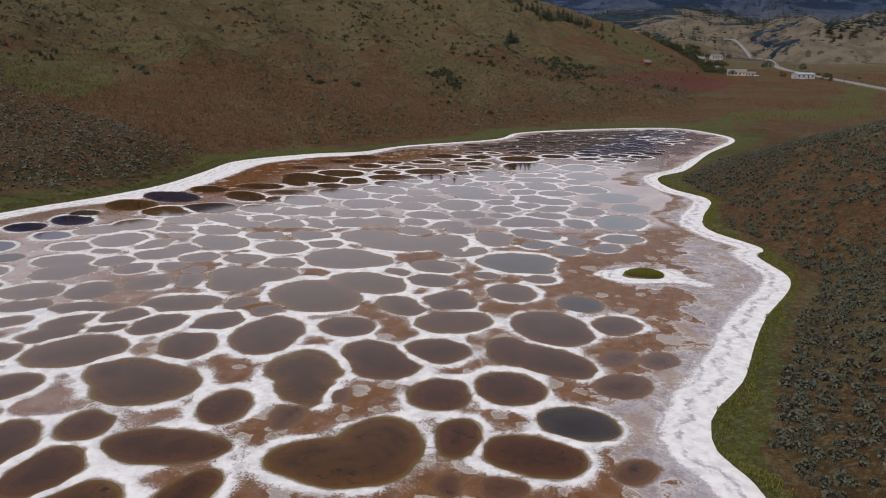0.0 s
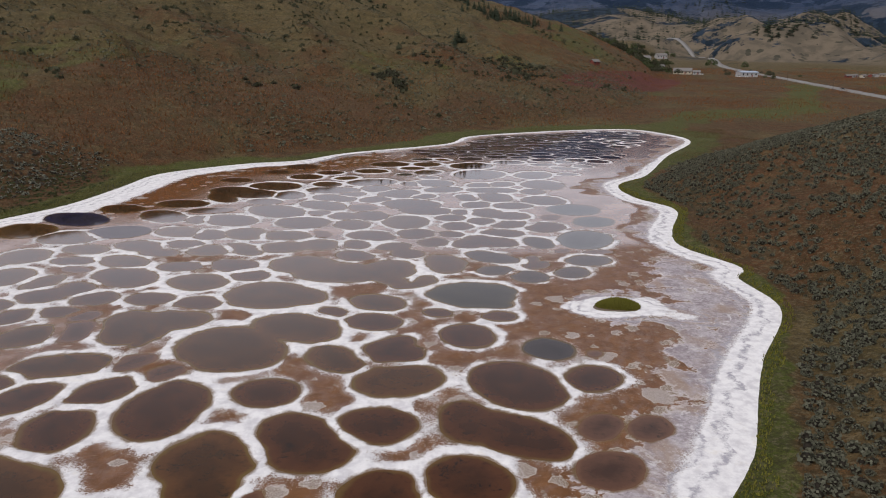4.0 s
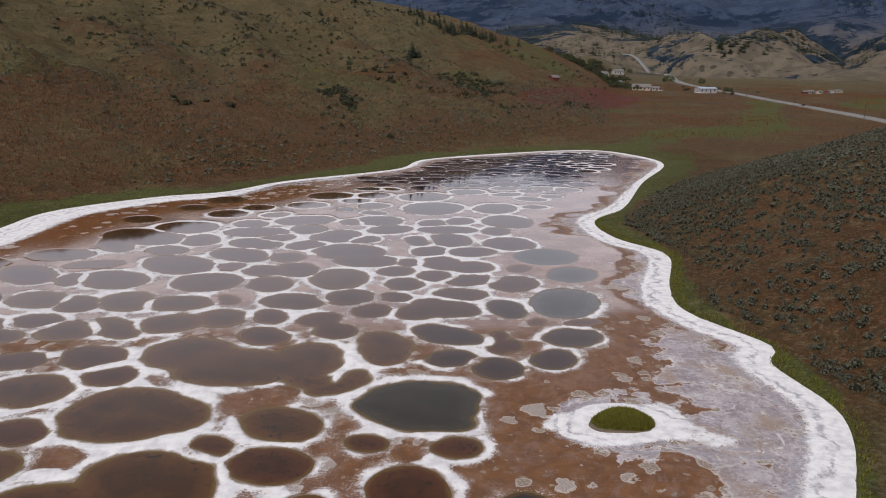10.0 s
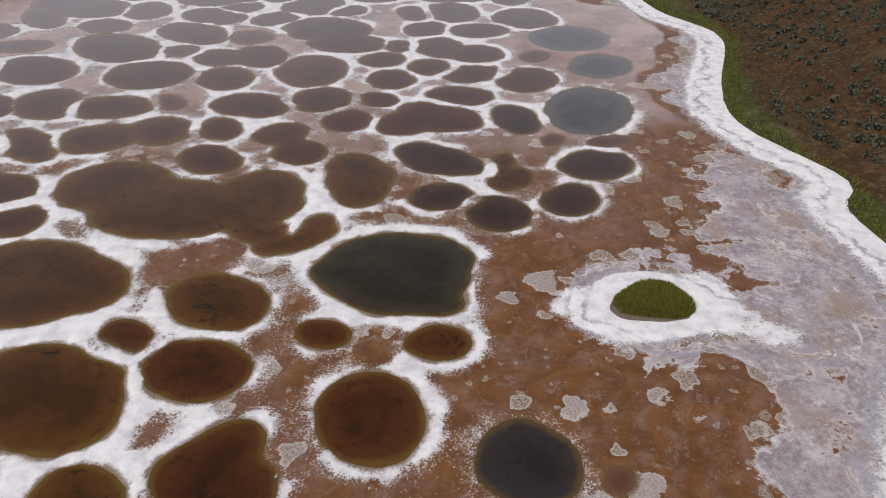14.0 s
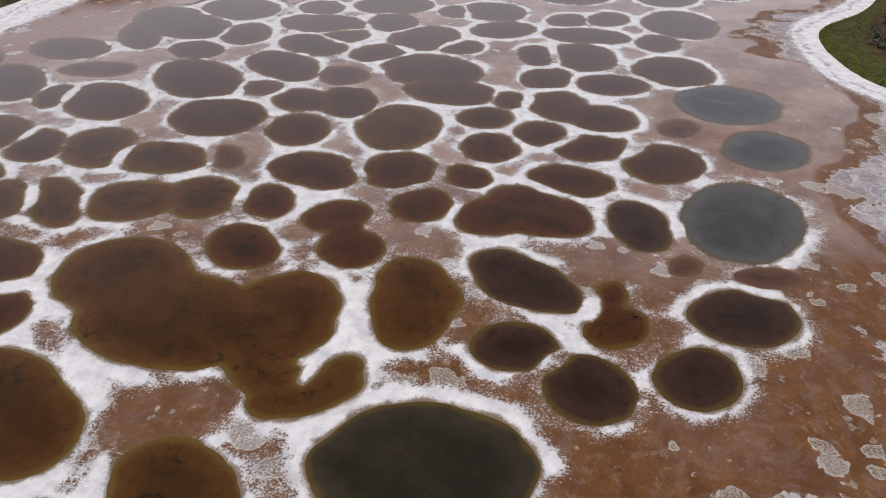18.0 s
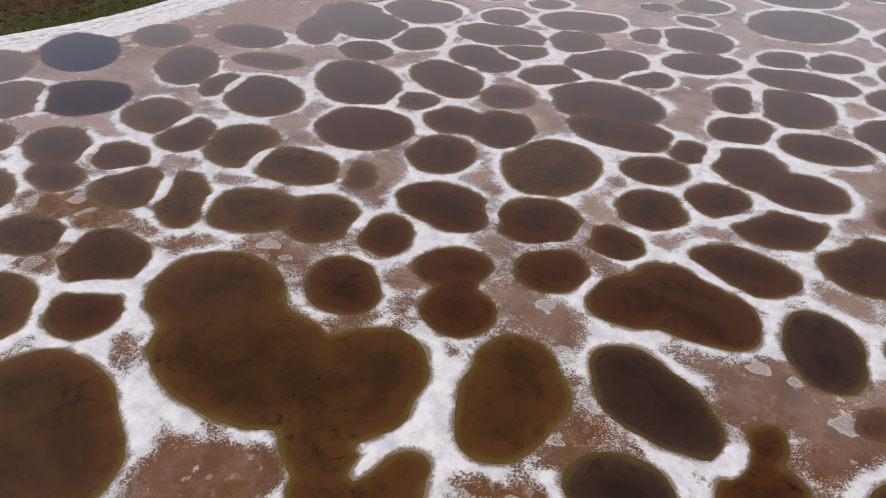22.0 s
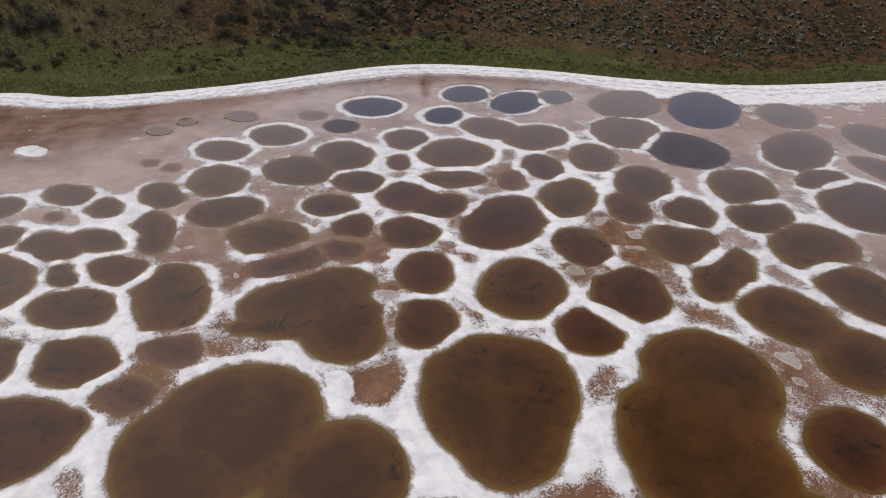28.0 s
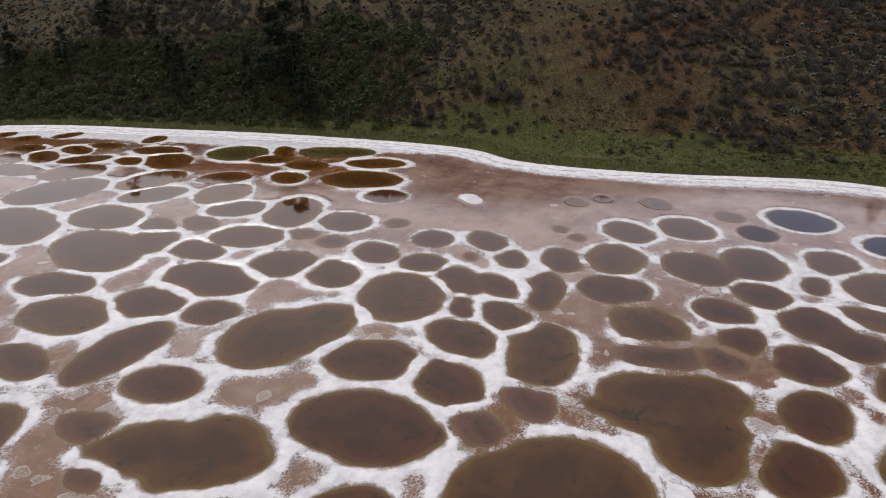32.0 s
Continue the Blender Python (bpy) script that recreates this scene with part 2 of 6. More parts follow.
    wave = k.math("ABSOLUTE", k.math("SUBTRACT", k.math("PINGPONG", k.math("SUBTRACT", drift, 2.9), 1.05), 0.0))
    zone = k.math("MULTIPLY", k.step(drift, 6.4, 4.6, 0.15, 1.0), k.step(drift, 2.2, 2.6))
    lines = k.math("MULTIPLY", k.step(wave, 0.60, 0.05), k.math("MULTIPLY", zone, k.step(k.noise(0.55, 8, 0.78), 0.43, 0.56, 0.12, 0.88)))
    base = k.mix(lines, base, k.mix(grit, (0.20, 0.195, 0.235), (0.36, 0.35, 0.39)))
    froth = k.math("MULTIPLY", k.step(k.math("ABSOLUTE", k.math("SUBTRACT", wave, 0.62)), 0.22, 0.04), k.math("MULTIPLY", zone, k.step(k.noise(0.7, 6, 0.7), 0.48, 0.62, 0, 0.6)))
    base = k.mix(froth, base, (0.70, 0.69, 0.70))
    # damp brown margin at the waterline
    damp = k.step(k.math("ADD", k.attr("edge"), k.math("ADD", k.math("MULTIPLY", k.math("SUBTRACT", mid, 0.5), 1.1), k.math("MULTIPLY", sand, 0.8))), 0.46, 0.04)
    base = k.mix(k.math("MULTIPLY", damp, 0.88), base, k.mix(fine, (0.085, 0.044, 0.013), (0.150, 0.090, 0.034)))
    dry = k.math("MAXIMUM", film, k.math("MULTIPLY", k.math("MAXIMUM", thin, flake), 0.8))
    rough = k.math("MULTIPLY", k.step(dry, 0.0, 1.0, 0.42, 0.92), k.math("SUBTRACT", 1.0, k.math("MAXIMUM", k.math("MULTIPLY", wet, 0.79), k.math("MULTIPLY", flooded, k.math("SUBTRACT", 0.88, k.math("MULTIPLY", white, 0.85))))))
    relief = k.math("ADD", k.math("MULTIPLY", white, 0.5), k.math("ADD", k.math("MULTIPLY", grit, 0.45), k.math("MULTIPLY", k.math("MAXIMUM", thin, flake), 0.35)))
    calm = k.math("MULTIPLY", k.math("MAXIMUM", wet, flooded), k.math("SUBTRACT", 1.0, white))
    k.bump(k.math("MULTIPLY", relief, k.math("SUBTRACT", 1.0, k.math("MULTIPLY", calm, 0.95))), 0.55, 0.12)
    return k.done(base, rough, k.step(k.math("MAXIMUM", wet, flooded), 0.0, 0.6, 0.22, 0.5))


def water_material(name, deep, shallow, blot, gloss=0.5):
    k = Nodes(name)
    depth = k.attr("depth")
    wide, small = k.noise(0.35, 6, 0.62, 0.5), k.noise(1.5, 5, 0.65)
    wob = k.math("ADD", k.math("MULTIPLY", k.math("SUBTRACT", wide, 0.5), 1.7), k.math("MULTIPLY", k.math("SUBTRACT", small, 0.5), 0.9))
    edge = k.step(k.math("ADD", depth, k.math("MULTIPLY", wob, 0.55)), 0.02, 0.62)
    inner = k.step(k.math("ADD", depth, k.math("MULTIPLY", wob, 1.6)), 0.4, 2.6)
    warm = tuple(c * 1.45 for c in deep)
    cool = tuple(c * 0.72 for c in deep)
    body = k.mix(inner, warm, cool)
    body = k.mix(k.step(k.noise(0.22, 5, 0.6, 0.8), 0.42, 0.66, 0, 0.7), body, tuple(c * 1.25 for c in deep))
    body = k.mix(k.step(k.noise(0.9, 6, 0.7, 0.4), 0.52, 0.68, 0, 0.5), body, blot)
    where = k.step(k.noise(0.14, 3), 0.46, 0.62)
    spots = k.math("MULTIPLY", k.step(k.noise(0.55, 7, 0.72, 0.6), 0.54, 0.64, 0, 0.95), where)
    body = k.mix(spots, body, blot)
    k.bump(k.noise(1.6, 3), 0.02, 0.02)
    return k.done(k.mix(edge, k.mix(small, tuple(c * 0.7 for c in shallow), tuple(c * 1.25 for c in shallow)), body), 0.04, gloss, ior=1.33)


def ground_material():
    k = Nodes("grass_and_dry_hillside")
    green, red, wood, field = k.attr("green"), k.attr("red"), k.attr("wood"), k.attr("field")
    n1, n2, n3 = k.noise(0.022, 7, 0.62, 0.4), k.noise(0.22, 6, 0.65), k.noise(2.2, 6, 0.7)
    n4, n5 = k.noise(0.006, 6, 0.6), k.noise(0.075, 6, 0.65, 0.6)
    olive = k.mix(k.step(n2, 0.3, 0.7), (0.058, 0.043, 0.017), (0.124, 0.090, 0.038))
    olive = k.mix(k.step(n5, 0.50, 0.66, 0, 0.75), olive, (0.064, 0.055, 0.021))
    olive = k.mix(k.step(n5, 0.46, 0.30, 0, 0.6), olive, (0.122, 0.090, 0.042))
    rust = k.mix(k.step(n2, 0.3, 0.7), (0.050, 0.0205, 0.0078), (0.104, 0.044, 0.0175))
    rust = k.mix(k.step(n5, 0.50, 0.68, 0, 0.6), rust, (0.074, 0.048, 0.020))
    mixed = k.math("ADD", k.math("MULTIPLY", red, 0.95), k.math("MULTIPLY", k.math("SUBTRACT", n1, 0.5), 2.8))
    c = k.mix(k.step(k.math("ADD", mixed, k.math("MULTIPLY", k.math("SUBTRACT", n5, 0.5), 1.0)), 0.25, 0.85), olive, rust)
    lush = k.mix(k.step(n3, 0.3, 0.7), (0.038, 0.049, 0.008), (0.088, 0.103, 0.019))
    lush = k.mix(k.step(n2, 0.52, 0.70, 0, 0.8), lush, (0.105, 0.098, 0.036))
    c = k.mix(k.step(k.math("ADD", green, k.math("ADD", k.math("MULTIPLY", k.math("SUBTRACT", n5, 0.5), 1.1), k.math("MULTIPLY", k.math("SUBTRACT", n2, 0.5), 0.6))), 0.3, 0.7), c, lush)
    c = k.mix(k.step(k.noise(0.05, 7, 0.7, 0.5), 0.56, 0.68, 0, 0.6), c, (0.046, 0.042, 0.020))
    c = k.mix(k.step(k.noise(0.12, 7, 0.72), 0.58, 0.70, 0, 0.6), c, (0.185, 0.150, 0.085))
    ledge = k.noise(0.06, 7, 0.7, 0.3, stretch=(0.35, 0.35, 4.0))
    c = k.mix(k.step(ledge, 0.56, 0.66, 0, 0.5), c, (0.060, 0.052, 0.024))
    c = k.mix(k.step(n3, 0.46, 0.66, 0, 0.60), c, (0.032, 0.022, 0.012))
    c = k.mix(k.step(k.noise(5.0, 3, 0.6), 0.60, 0.70, 0, 0.45), c, (0.20, 0.165, 0.10))
    c = k.mix(k.step(k.noise(0.75, 6, 0.75), 0.54, 0.64, 0, 0.60), c, (0.030, 0.025, 0.014))
    c = k.mix(k.step(k.noise(1.0, 4, 0.7), 0.60, 0.70, 0, 0.35), c, (0.160, 0.125, 0.075))
    tuft, tuft2 = k.cell_value(2.6), k.cell_value(0.45)
    c = k.mix(k.step(tuft, 0.66, 0.90, 0, 0.40), c, (0.030, 0.026, 0.015))
    c = k.mix(k.step(tuft, 0.30, 0.08, 0, 0.35), c, (0.150, 0.128, 0.082))
    c = k.mix(k.step(tuft2, 0.88, 0.95, 0, 0.35), c, (0.032, 0.031, 0.018))
    # fine dark speckle paints the shadow gaps between plants into the soil
    c = k.mix(k.step(k.noise(7.0, 3, 0.7), 0.52, 0.64, 0, 0.6), c, (0.020, 0.016, 0.010))
    rugged = k.attr("rugged")
    # dark speckle for distant shrubs and the shade beneath them, light for dry tufts
    c = k.mix(k.math("MULTIPLY", rugged, k.step(k.noise(0.8, 7, 0.78), 0.53, 0.60, 0, 0.75)), c, (0.026, 0.024, 0.012))
    c = k.mix(k.math("MULTIPLY", rugged, k.step(k.noise(1.1, 7, 0.78), 0.55, 0.62, 0, 0.60)), c, (0.180, 0.150, 0.095))
    c = k.mix(k.math("MULTIPLY", rugged, k.step(k.noise(0.28, 7, 0.74), 0.58, 0.66, 0, 0.55)), c, (0.034, 0.032, 0.018))
    plough = k.mix(k.step(n2, 0.35, 0.65), (0.066, 0.022, 0.018), (0.095, 0.034, 0.026))
    c = k.mix(k.step(k.math("ADD", field, k.math("MULTIPLY", k.math("SUBTRACT", n5, 0.5), 0.3)), 0.42, 0.55), c, plough)
    # bluish with distance: aerial haze mixed into the base colour of hills and forest
    haze = k.attr("haze")
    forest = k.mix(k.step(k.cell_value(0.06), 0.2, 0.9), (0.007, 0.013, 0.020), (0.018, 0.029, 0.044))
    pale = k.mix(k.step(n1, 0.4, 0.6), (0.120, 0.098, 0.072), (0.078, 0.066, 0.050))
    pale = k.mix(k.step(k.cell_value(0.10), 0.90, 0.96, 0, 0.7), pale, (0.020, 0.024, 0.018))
    pale = k.mix(k.step(haze, 0.15, 0.8, 0, 0.85), pale, k.mix(k.step(k.noise(0.012, 6, 0.7), 0.4, 0.6), (0.010, 0.026, 0.062), (0.024, 0.045, 0.090)))
    forest = k.mix(k.step(haze, 0.2, 0.9, 0, 0.8), forest, (0.008, 0.018, 0.041))
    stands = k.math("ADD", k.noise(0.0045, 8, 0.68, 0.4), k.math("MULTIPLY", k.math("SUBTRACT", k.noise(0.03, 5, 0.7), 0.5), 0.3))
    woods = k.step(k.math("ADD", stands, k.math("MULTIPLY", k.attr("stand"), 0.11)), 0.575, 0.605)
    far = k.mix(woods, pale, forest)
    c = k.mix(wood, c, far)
    k.bump(k.math("ADD", n3, k.math("MULTIPLY", n2, 2.0)), 0.9, 0.35)
    return k.done(c, 0.95, 0.1)


def foliage(name, dark, light, scale=1.5):
    k = Nodes(name)
    f = k.math("ADD", k.math("MULTIPLY", k.island(), 0.55), k.math("MULTIPLY", k.noise(scale, 3), 0.25))
    f = k.math("ADD", f, k.math("MULTIPLY", k.math("ADD", k.attr("tone"), k.random()), 0.16))
    color = k.mix(f, dark, light)
    # near-black colour of the inner dome: twigs, and shade painted between the leaves
    color = k.mix(k.attr("shade_core"), color, k.mix(k.noise(9.0, 3), (0.012, 0.010, 0.007), (0.036, 0.029, 0.021)))
    k.done(color, 0.85, 0.2)
    # thin leaves let some light through
    veil = k.n.new("ShaderNodeBsdfTranslucent")
    k.l.new(color, veil.inputs["Color"])
    both = k.n.new("ShaderNodeMixShader")
    both.inputs[0].default_value = 0.28
    k.l.new(k.bsdf.outputs[0], both.inputs[1])
    k.l.new(veil.outputs[0], both.inputs[2])
    k.l.new(both.outputs[0], k.n["Material Output"].inputs["Surface"])
    return k.mat


M_BED = bed_material()
WATER = {
    "": water_material("brown_brine", (0.046, 0.016, 0.0054), (0.100, 0.056, 0.016), (0.013, 0.007, 0.004)),
    "o": water_material("olive_brown_brine", (0.056, 0.023, 0.0066), (0.108, 0.066, 0.017), (0.018, 0.012, 0.005)),
    "r": water_material("rust_brown_brine", (0.047, 0.0165, 0.006), (0.100, 0.060, 0.018), (0.012, 0.008, 0.005)),
    "g": water_material("grey_green_brine", (0.052, 0.050, 0.050), (0.085, 0.070, 0.045), (0.036, 0.036, 0.036)),
    "k": water_material("dark_olive_brine", (0.024, 0.0195, 0.0125), (0.085, 0.056, 0.018), (0.034, 0.024, 0.011)),
    # navy sky reflection painted as water colour, with the gloss turned down
    "n": water_material("navy_reflection_brine", (0.012, 0.012, 0.034), (0.045, 0.034, 0.040), (0.008, 0.008, 0.016), 0.2),
    # the mountains' dark purple reflection is put into these pools' base colour
    "p": water_material("purple_reflection_brine", (0.026, 0.015, 0.022), (0.060, 0.035, 0.034), (0.014, 0.009, 0.014), 0.2),
    "a": water_material("amber_brine", (0.072, 0.030, 0.007), (0.120, 0.062, 0.016), (0.026, 0.013, 0.005)),
    "v": water_material("olive_green_brine", (0.064, 0.052, 0.017), (0.095, 0.076, 0.026), (0.040, 0.032, 0.012)),
    "u": water_material("umber_brine", (0.030, 0.0155, 0.0105), (0.085, 0.052, 0.017), (0.016, 0.009, 0.006)),
    "d": water_material("dark_slate_brine", (0.022, 0.017, 0.017), (0.080, 0.052, 0.022), (0.012, 0.009, 0.008)),
    "m": water_material("thin_muddy_brine", (0.060, 0.028, 0.017), (0.120, 0.060, 0.034), (0.030, 0.017, 0.012)),
}
M_GROUND = ground_material()
M_SAGE = foliage("sagebrush_leaves", (0.044, 0.045, 0.030), (0.150, 0.151, 0.108))
M_PALE = foliage("pale_sagebrush_leaves", (0.066, 0.068, 0.052), (0.225, 0.228, 0.182))
M_SHRUB = foliage("dark_shrub_leaves", (0.024, 0.028, 0.015), (0.070, 0.070, 0.040))
M_TWIG = foliage("bare_twig_shrub", (0.034, 0.029, 0.024), (0.130, 0.113, 0.092))
M_LUSH = foliage("green_shrub_leaves", (0.026, 0.036, 0.014), (0.082, 0.096, 0.040))
M_GRASS = foliage("shore_grass_blades", (0.072, 0.070, 0.010), (0.225, 0.210, 0.038))
M_HAY = foliage("straw_green_grass_blades", (0.075, 0.078, 0.020), (0.230, 0.205, 0.085))
M_STRAW = foliage("dry_bunchgrass", (0.052, 0.036, 0.015), (0.185, 0.136, 0.066))
M_RUST = foliage("russet_grass", (0.085, 0.036, 0.013), (0.330, 0.150, 0.060))
M_FIR = foliage("conifer_needles", (0.011, 0.017, 0.010), (0.040, 0.052, 0.030))
M_BARK = plain("bark", (0.07, 0.05, 0.035), 0.9, 0.4, 6.0)
M_WOOD = plain("dry_twigs", (0.11, 0.085, 0.06), 0.9, 0.3, 8.0)


# ---- helpers for meshes ----
def mesh_of(name, verts, quads=None, tris=None, attrs=None, smooth=True):
    """A mesh from arrays of vertices, quads and triangles, with float attributes on its points."""
    me = bpy.data.meshes.new(name)
    quads = np.zeros((0, 4), int) if quads is None else np.asarray(quads)
    tris = np.zeros((0, 3), int) if tris is None else np.asarray(tris)
    me.vertices.add(len(verts))
    me.vertices.foreach_set("co", np.asarray(verts, np.float32).ravel())
    me.loops.add(quads.size + tris.size)
    me.loops.foreach_set("vertex_index", np.concatenate([quads.ravel(), tris.ravel()]).astype(np.int32))
    me.polygons.add(len(quads) + len(tris))
    starts = np.concatenate([np.arange(len(quads)) * 4, quads.size + np.arange(len(tris)) * 3])
    me.polygons.foreach_set("loop_start", starts.astype(np.int32))
    for key, vals in (attrs or {}).items():
        me.attributes.new(key, "FLOAT", "POINT").data.foreach_set("value", np.asarray(vals, np.float32))
    me.update(calc_edges=True)
    if smooth:
        me.polygons.foreach_set("use_smooth", np.ones(len(me.polygons), bool))
    return me


def part(name, bm, material, parent, label=""):
    me = bpy.data.meshes.new(name)
    bm.to_mesh(me)
    bm.free()
    me.materials.append(material)
    ob = new(name, me)
    ob.parent = parent
    return tagged(ob, label)


def smooth(v, lo, hi):
    t = np.clip((v - lo) / (hi - lo), 0, 1)
    return t * t * (3 - 2 * t)


G_TABLE = np.random.default_rng(5).uniform(-1, 1, (256, 256))


def vnoise(x, y, size):
    """Value noise at points, one cell a size."""
    u, v = np.asarray(x) / size + 1000.37, np.asarray(y) / size + 1000.71
    i, j = np.floor(u).astype(int), np.floor(v).astype(int)
    fu, fv = u - i, v - j
    fu, fv = fu * fu * (3 - 2 * fu), fv * fv * (3 - 2 * fv)
    i, j, i2, j2 = i % 256, j % 256, (i + 1) % 256, (j + 1) % 256
    return (G_TABLE[j, i] * (1 - fu) + G_TABLE[j, i2] * fu) * (1 - fv) + (G_TABLE[j2, i] * (1 - fu) + G_TABLE[j2, i2] * fu) * fv


def fbm(x, y, size, n=4):
    return sum(vnoise(x + 37 * k, y - 91 * k, size / 2**k) / 2**k for k in range(n))


# ---- the shoreline, walked round the lake ----
SHORE = [
    (-87, -67), (-99, -31), (-106, 0), (-109, 30), (-104, 44), (-106, 66), (-113, 95), (-106, 116), (-96, 133), (-89, 150), (-87, 172), (-85, 194),
    (-66, 214), (-50, 222), (-36, 242), (-2, 269), (9, 297), (46, 320), (84, 332), (99, 312), (101, 282), (78, 238), (59, 196), (47, 180), (47, 163),
    (53, 149), (46, 129), (44, 117), (50, 104), (47, 98), (48, 87), (45, 79), (38, 68), (33, 58), (28, 47), (23, 40), (21, 33), (23, 27), (22, 8),
    (10, -40), (-10, -90), (-50, -105),
]


def round_line(points, steps):
    """A closed Catmull-Rom line."""
    p = np.array(points, float)
    a, b, c, d = np.roll(p, 1, 0), p, np.roll(p, -1, 0), np.roll(p, -2, 0)
    out = []
    for t in np.arange(steps) / steps:
        out.append(0.5 * (2 * b + (c - a) * t + (2 * a - 5 * b + 4 * c - d) * t**2 + (3 * b - a - 3 * c + d) * t**3))
    return np.stack(out, 1).reshape(-1, 2)


RIM = round_line(SHORE, 5)


def line_distance(x, y, line, closed=False):
    """Distance to a line of points, and whether the point lies to its left (open) or inside it (closed)."""
    best = np.full(x.shape, 1e9)
    side = np.zeros(x.shape, bool)
    inside = np.zeros(x.shape, bool)
    n = len(line)
    for k in range(n if closed else n - 1):
        (ax, ay), (bx, by) = line[k], line[(k + 1) % n]
        dx, dy = bx - ax, by - ay
        t = np.clip(((x - ax) * dx + (y - ay) * dy) / (dx * dx + dy * dy + 1e-9), 0, 1)
        d = np.hypot(x - ax - t * dx, y - ay - t * dy)
        near = d < best
        best = np.where(near, d, best)
        side = np.where(near, dx * (y - ay) - dy * (x - ax) > 0, side)
        if closed and dy:
            inside ^= ((ay > y) != (by > y)) & (x < ax + (y - ay) * dx / (dy if dy else 1))
    return best, inside if closed else side


SX, SY = np.arange(-420, 421, 2.0), np.arange(-340, 661, 2.0)
sgx, sgy = np.meshgrid(SX, SY)
sgd, sgi = line_distance(sgx, sgy, RIM, True)
SGAP = np.where(sgi, -sgd, sgd)


def shore_gap(x, y):
    """Metres outside the shoreline (negative in the lake)."""
    x, y = np.asarray(x, float), np.asarray(y, float)
    cx, cy = np.clip(x, -420, 419.9), np.clip(y, -340, 659.9)
    a, b = (cx + 420) / 2, (cy + 340) / 2
    i, j = a.astype(int), b.astype(int)
    fa, fb = a - i, b - j
    g = (SGAP[j, i] * (1 - fa) + SGAP[j, i + 1] * fa) * (1 - fb) + (SGAP[j + 1, i] * (1 - fa) + SGAP[j + 1, i + 1] * fa) * fb
    return g + np.hypot(x - cx, y - cy)


FOOT_LEFT = np.array([(-60, -500), (-82, -120), (-106, 0), (-110, 95), (-86, 190), (5, 300), (130, 430), (220, 700), (300, 1050), (430, 1500), (560, 2300)], float)
FOOT_RIGHT = np.array([(10, -400), (18, -60), (24, 30), (50, 90), (47, 120), (55, 150), (52, 175), (62, 200), (92, 240), (125, 275), (230, 300), (500, 290)], float)


def far_polar(x, y):
    """Bearing in degrees from north and distance, seen from the north end of the lake."""
    return np.degrees(np.arctan2(x - 30, y - 220)), np.hypot(x - 30, y - 220)


def height(x, y):
    """Height of the land."""
    far = np.hypot(x, y - 100)
    h = 0.030 * np.clip(y - 335, 0, 1500)
    dl, left = line_distance(x, y, FOOT_LEFT)
    dl = np.where(left, dl, 0)
    north = smooth(y + 0.3 * x, 60, 380)
    # west of the lake: a short steep slope
    hmax = 100 + 14 * fbm(x, y, 420, 3)
    steep = 0.45 + 0.10 * smooth(y, 60, -20) - 0.14 * smooth(y, 40, 95) * smooth(y, 330, 200)
    bank = hmax * (1 - np.exp(-steep * np.clip(dl - 3, 0, None) / hmax))
    # north: a long even slope that ends in a steep spur over the village
    run = np.clip(dl - 3, 0, None)
    even = 0.232 + 0.052 * smooth(x, -100, -350)
    even = 420 * (1 - np.exp(-even * run / 420))
    even = even / (1 + (even / 160) ** 6) ** (1 / 6)
    spur = 134 * (1 - np.exp(-0.58 * run / 134))
    tip = smooth(y, 520, 900)
    hill = (even * (1 - tip) + spur * tip) * (1 - 0.7 * smooth(dl, 900, 1500))
    rise = bank * (1 - north) + hill * north
    rise *= (smooth(dl, 0, 30) * 0.8 + 0.2) * (1 - smooth(y, 1150, 1600))
    gully = np.abs(fbm(x * 1.0 + y * 0.5, y * 0.45 - x * 0.2, 75, 5))
    fold = 8 * gully - 3 - 3 * fbm(x + 300, y, 30, 3) - 1.2 * fbm(x - 150, y + 80, 11, 2)
    h = h + rise - smooth(dl, 15, 160) * fold * (1 - 0.35 * smooth(y, 700, 1000))
    dr, left2 = line_distance(x, y, FOOT_RIGHT)
    dr = np.where(left2, 0, dr)
    top = 37 + 6 * fbm(x, y, 120, 2)
    h = h + (top * (1 - np.exp(-0.42 * np.clip(dr - 2, 0, None) / top)) * (smooth(dr, 0, 15) * 0.7 + 0.3)) * (1 - smooth(y, 300, 480))
    h = h + smooth(dr, 8, 50) * 1.8 * fbm(x, y, 28, 3)
    # rolling pale hills, a wooded ridge behind them, and the mountains
    bearing, away = far_polar(x, y)
    h = h * (1 - 0.35 * smooth(y, 900, 1500) * smooth(far, 2600, 1400))
    h = h + smooth(far, 900, 1700) * (84 * np.abs(fbm(x, y - 700, 420, 4)) + 14 * fbm(x, y, 140, 3)) * (1 - smooth(dl, 0, 200))
    crag = 1 - np.abs(fbm(x + 900, y, 1300, 6))
    mid = np.tan(np.radians(np.interp(bearing, (-30, -8, 0, 9, 13, 20, 26, 34, 60), (1.5, 2.6, 3.6, 4.5, 4.3, 3.2, 2.0, 1.2, 1.0)))) * 2250
    mid = mid * smooth(away, 1500, 2250) * (1 - 0.4 * smooth(away, 2400, 3200)) * (0.88 + 0.18 * crag + 0.06 * fbm(x, y, 260, 3))
    peak = np.tan(np.radians(np.interp(bearing, (-120, -25, -14, -8, -3, 3, 10, 16, 30, 60, 120), (3.5, 4.6, 5.8, 7.3, 8.0, 8.6, 8.9, 8.6, 8.5, 7.5, 4.0)))) * 4300
    peak = peak * smooth(away, 1900, 4300) * (0.84 + 0.22 * crag)
    wall = np.maximum(mid, peak)
    h = np.maximum(h, wall) + 0.25 * np.minimum(h, wall) * smooth(far, 1500, 2200)
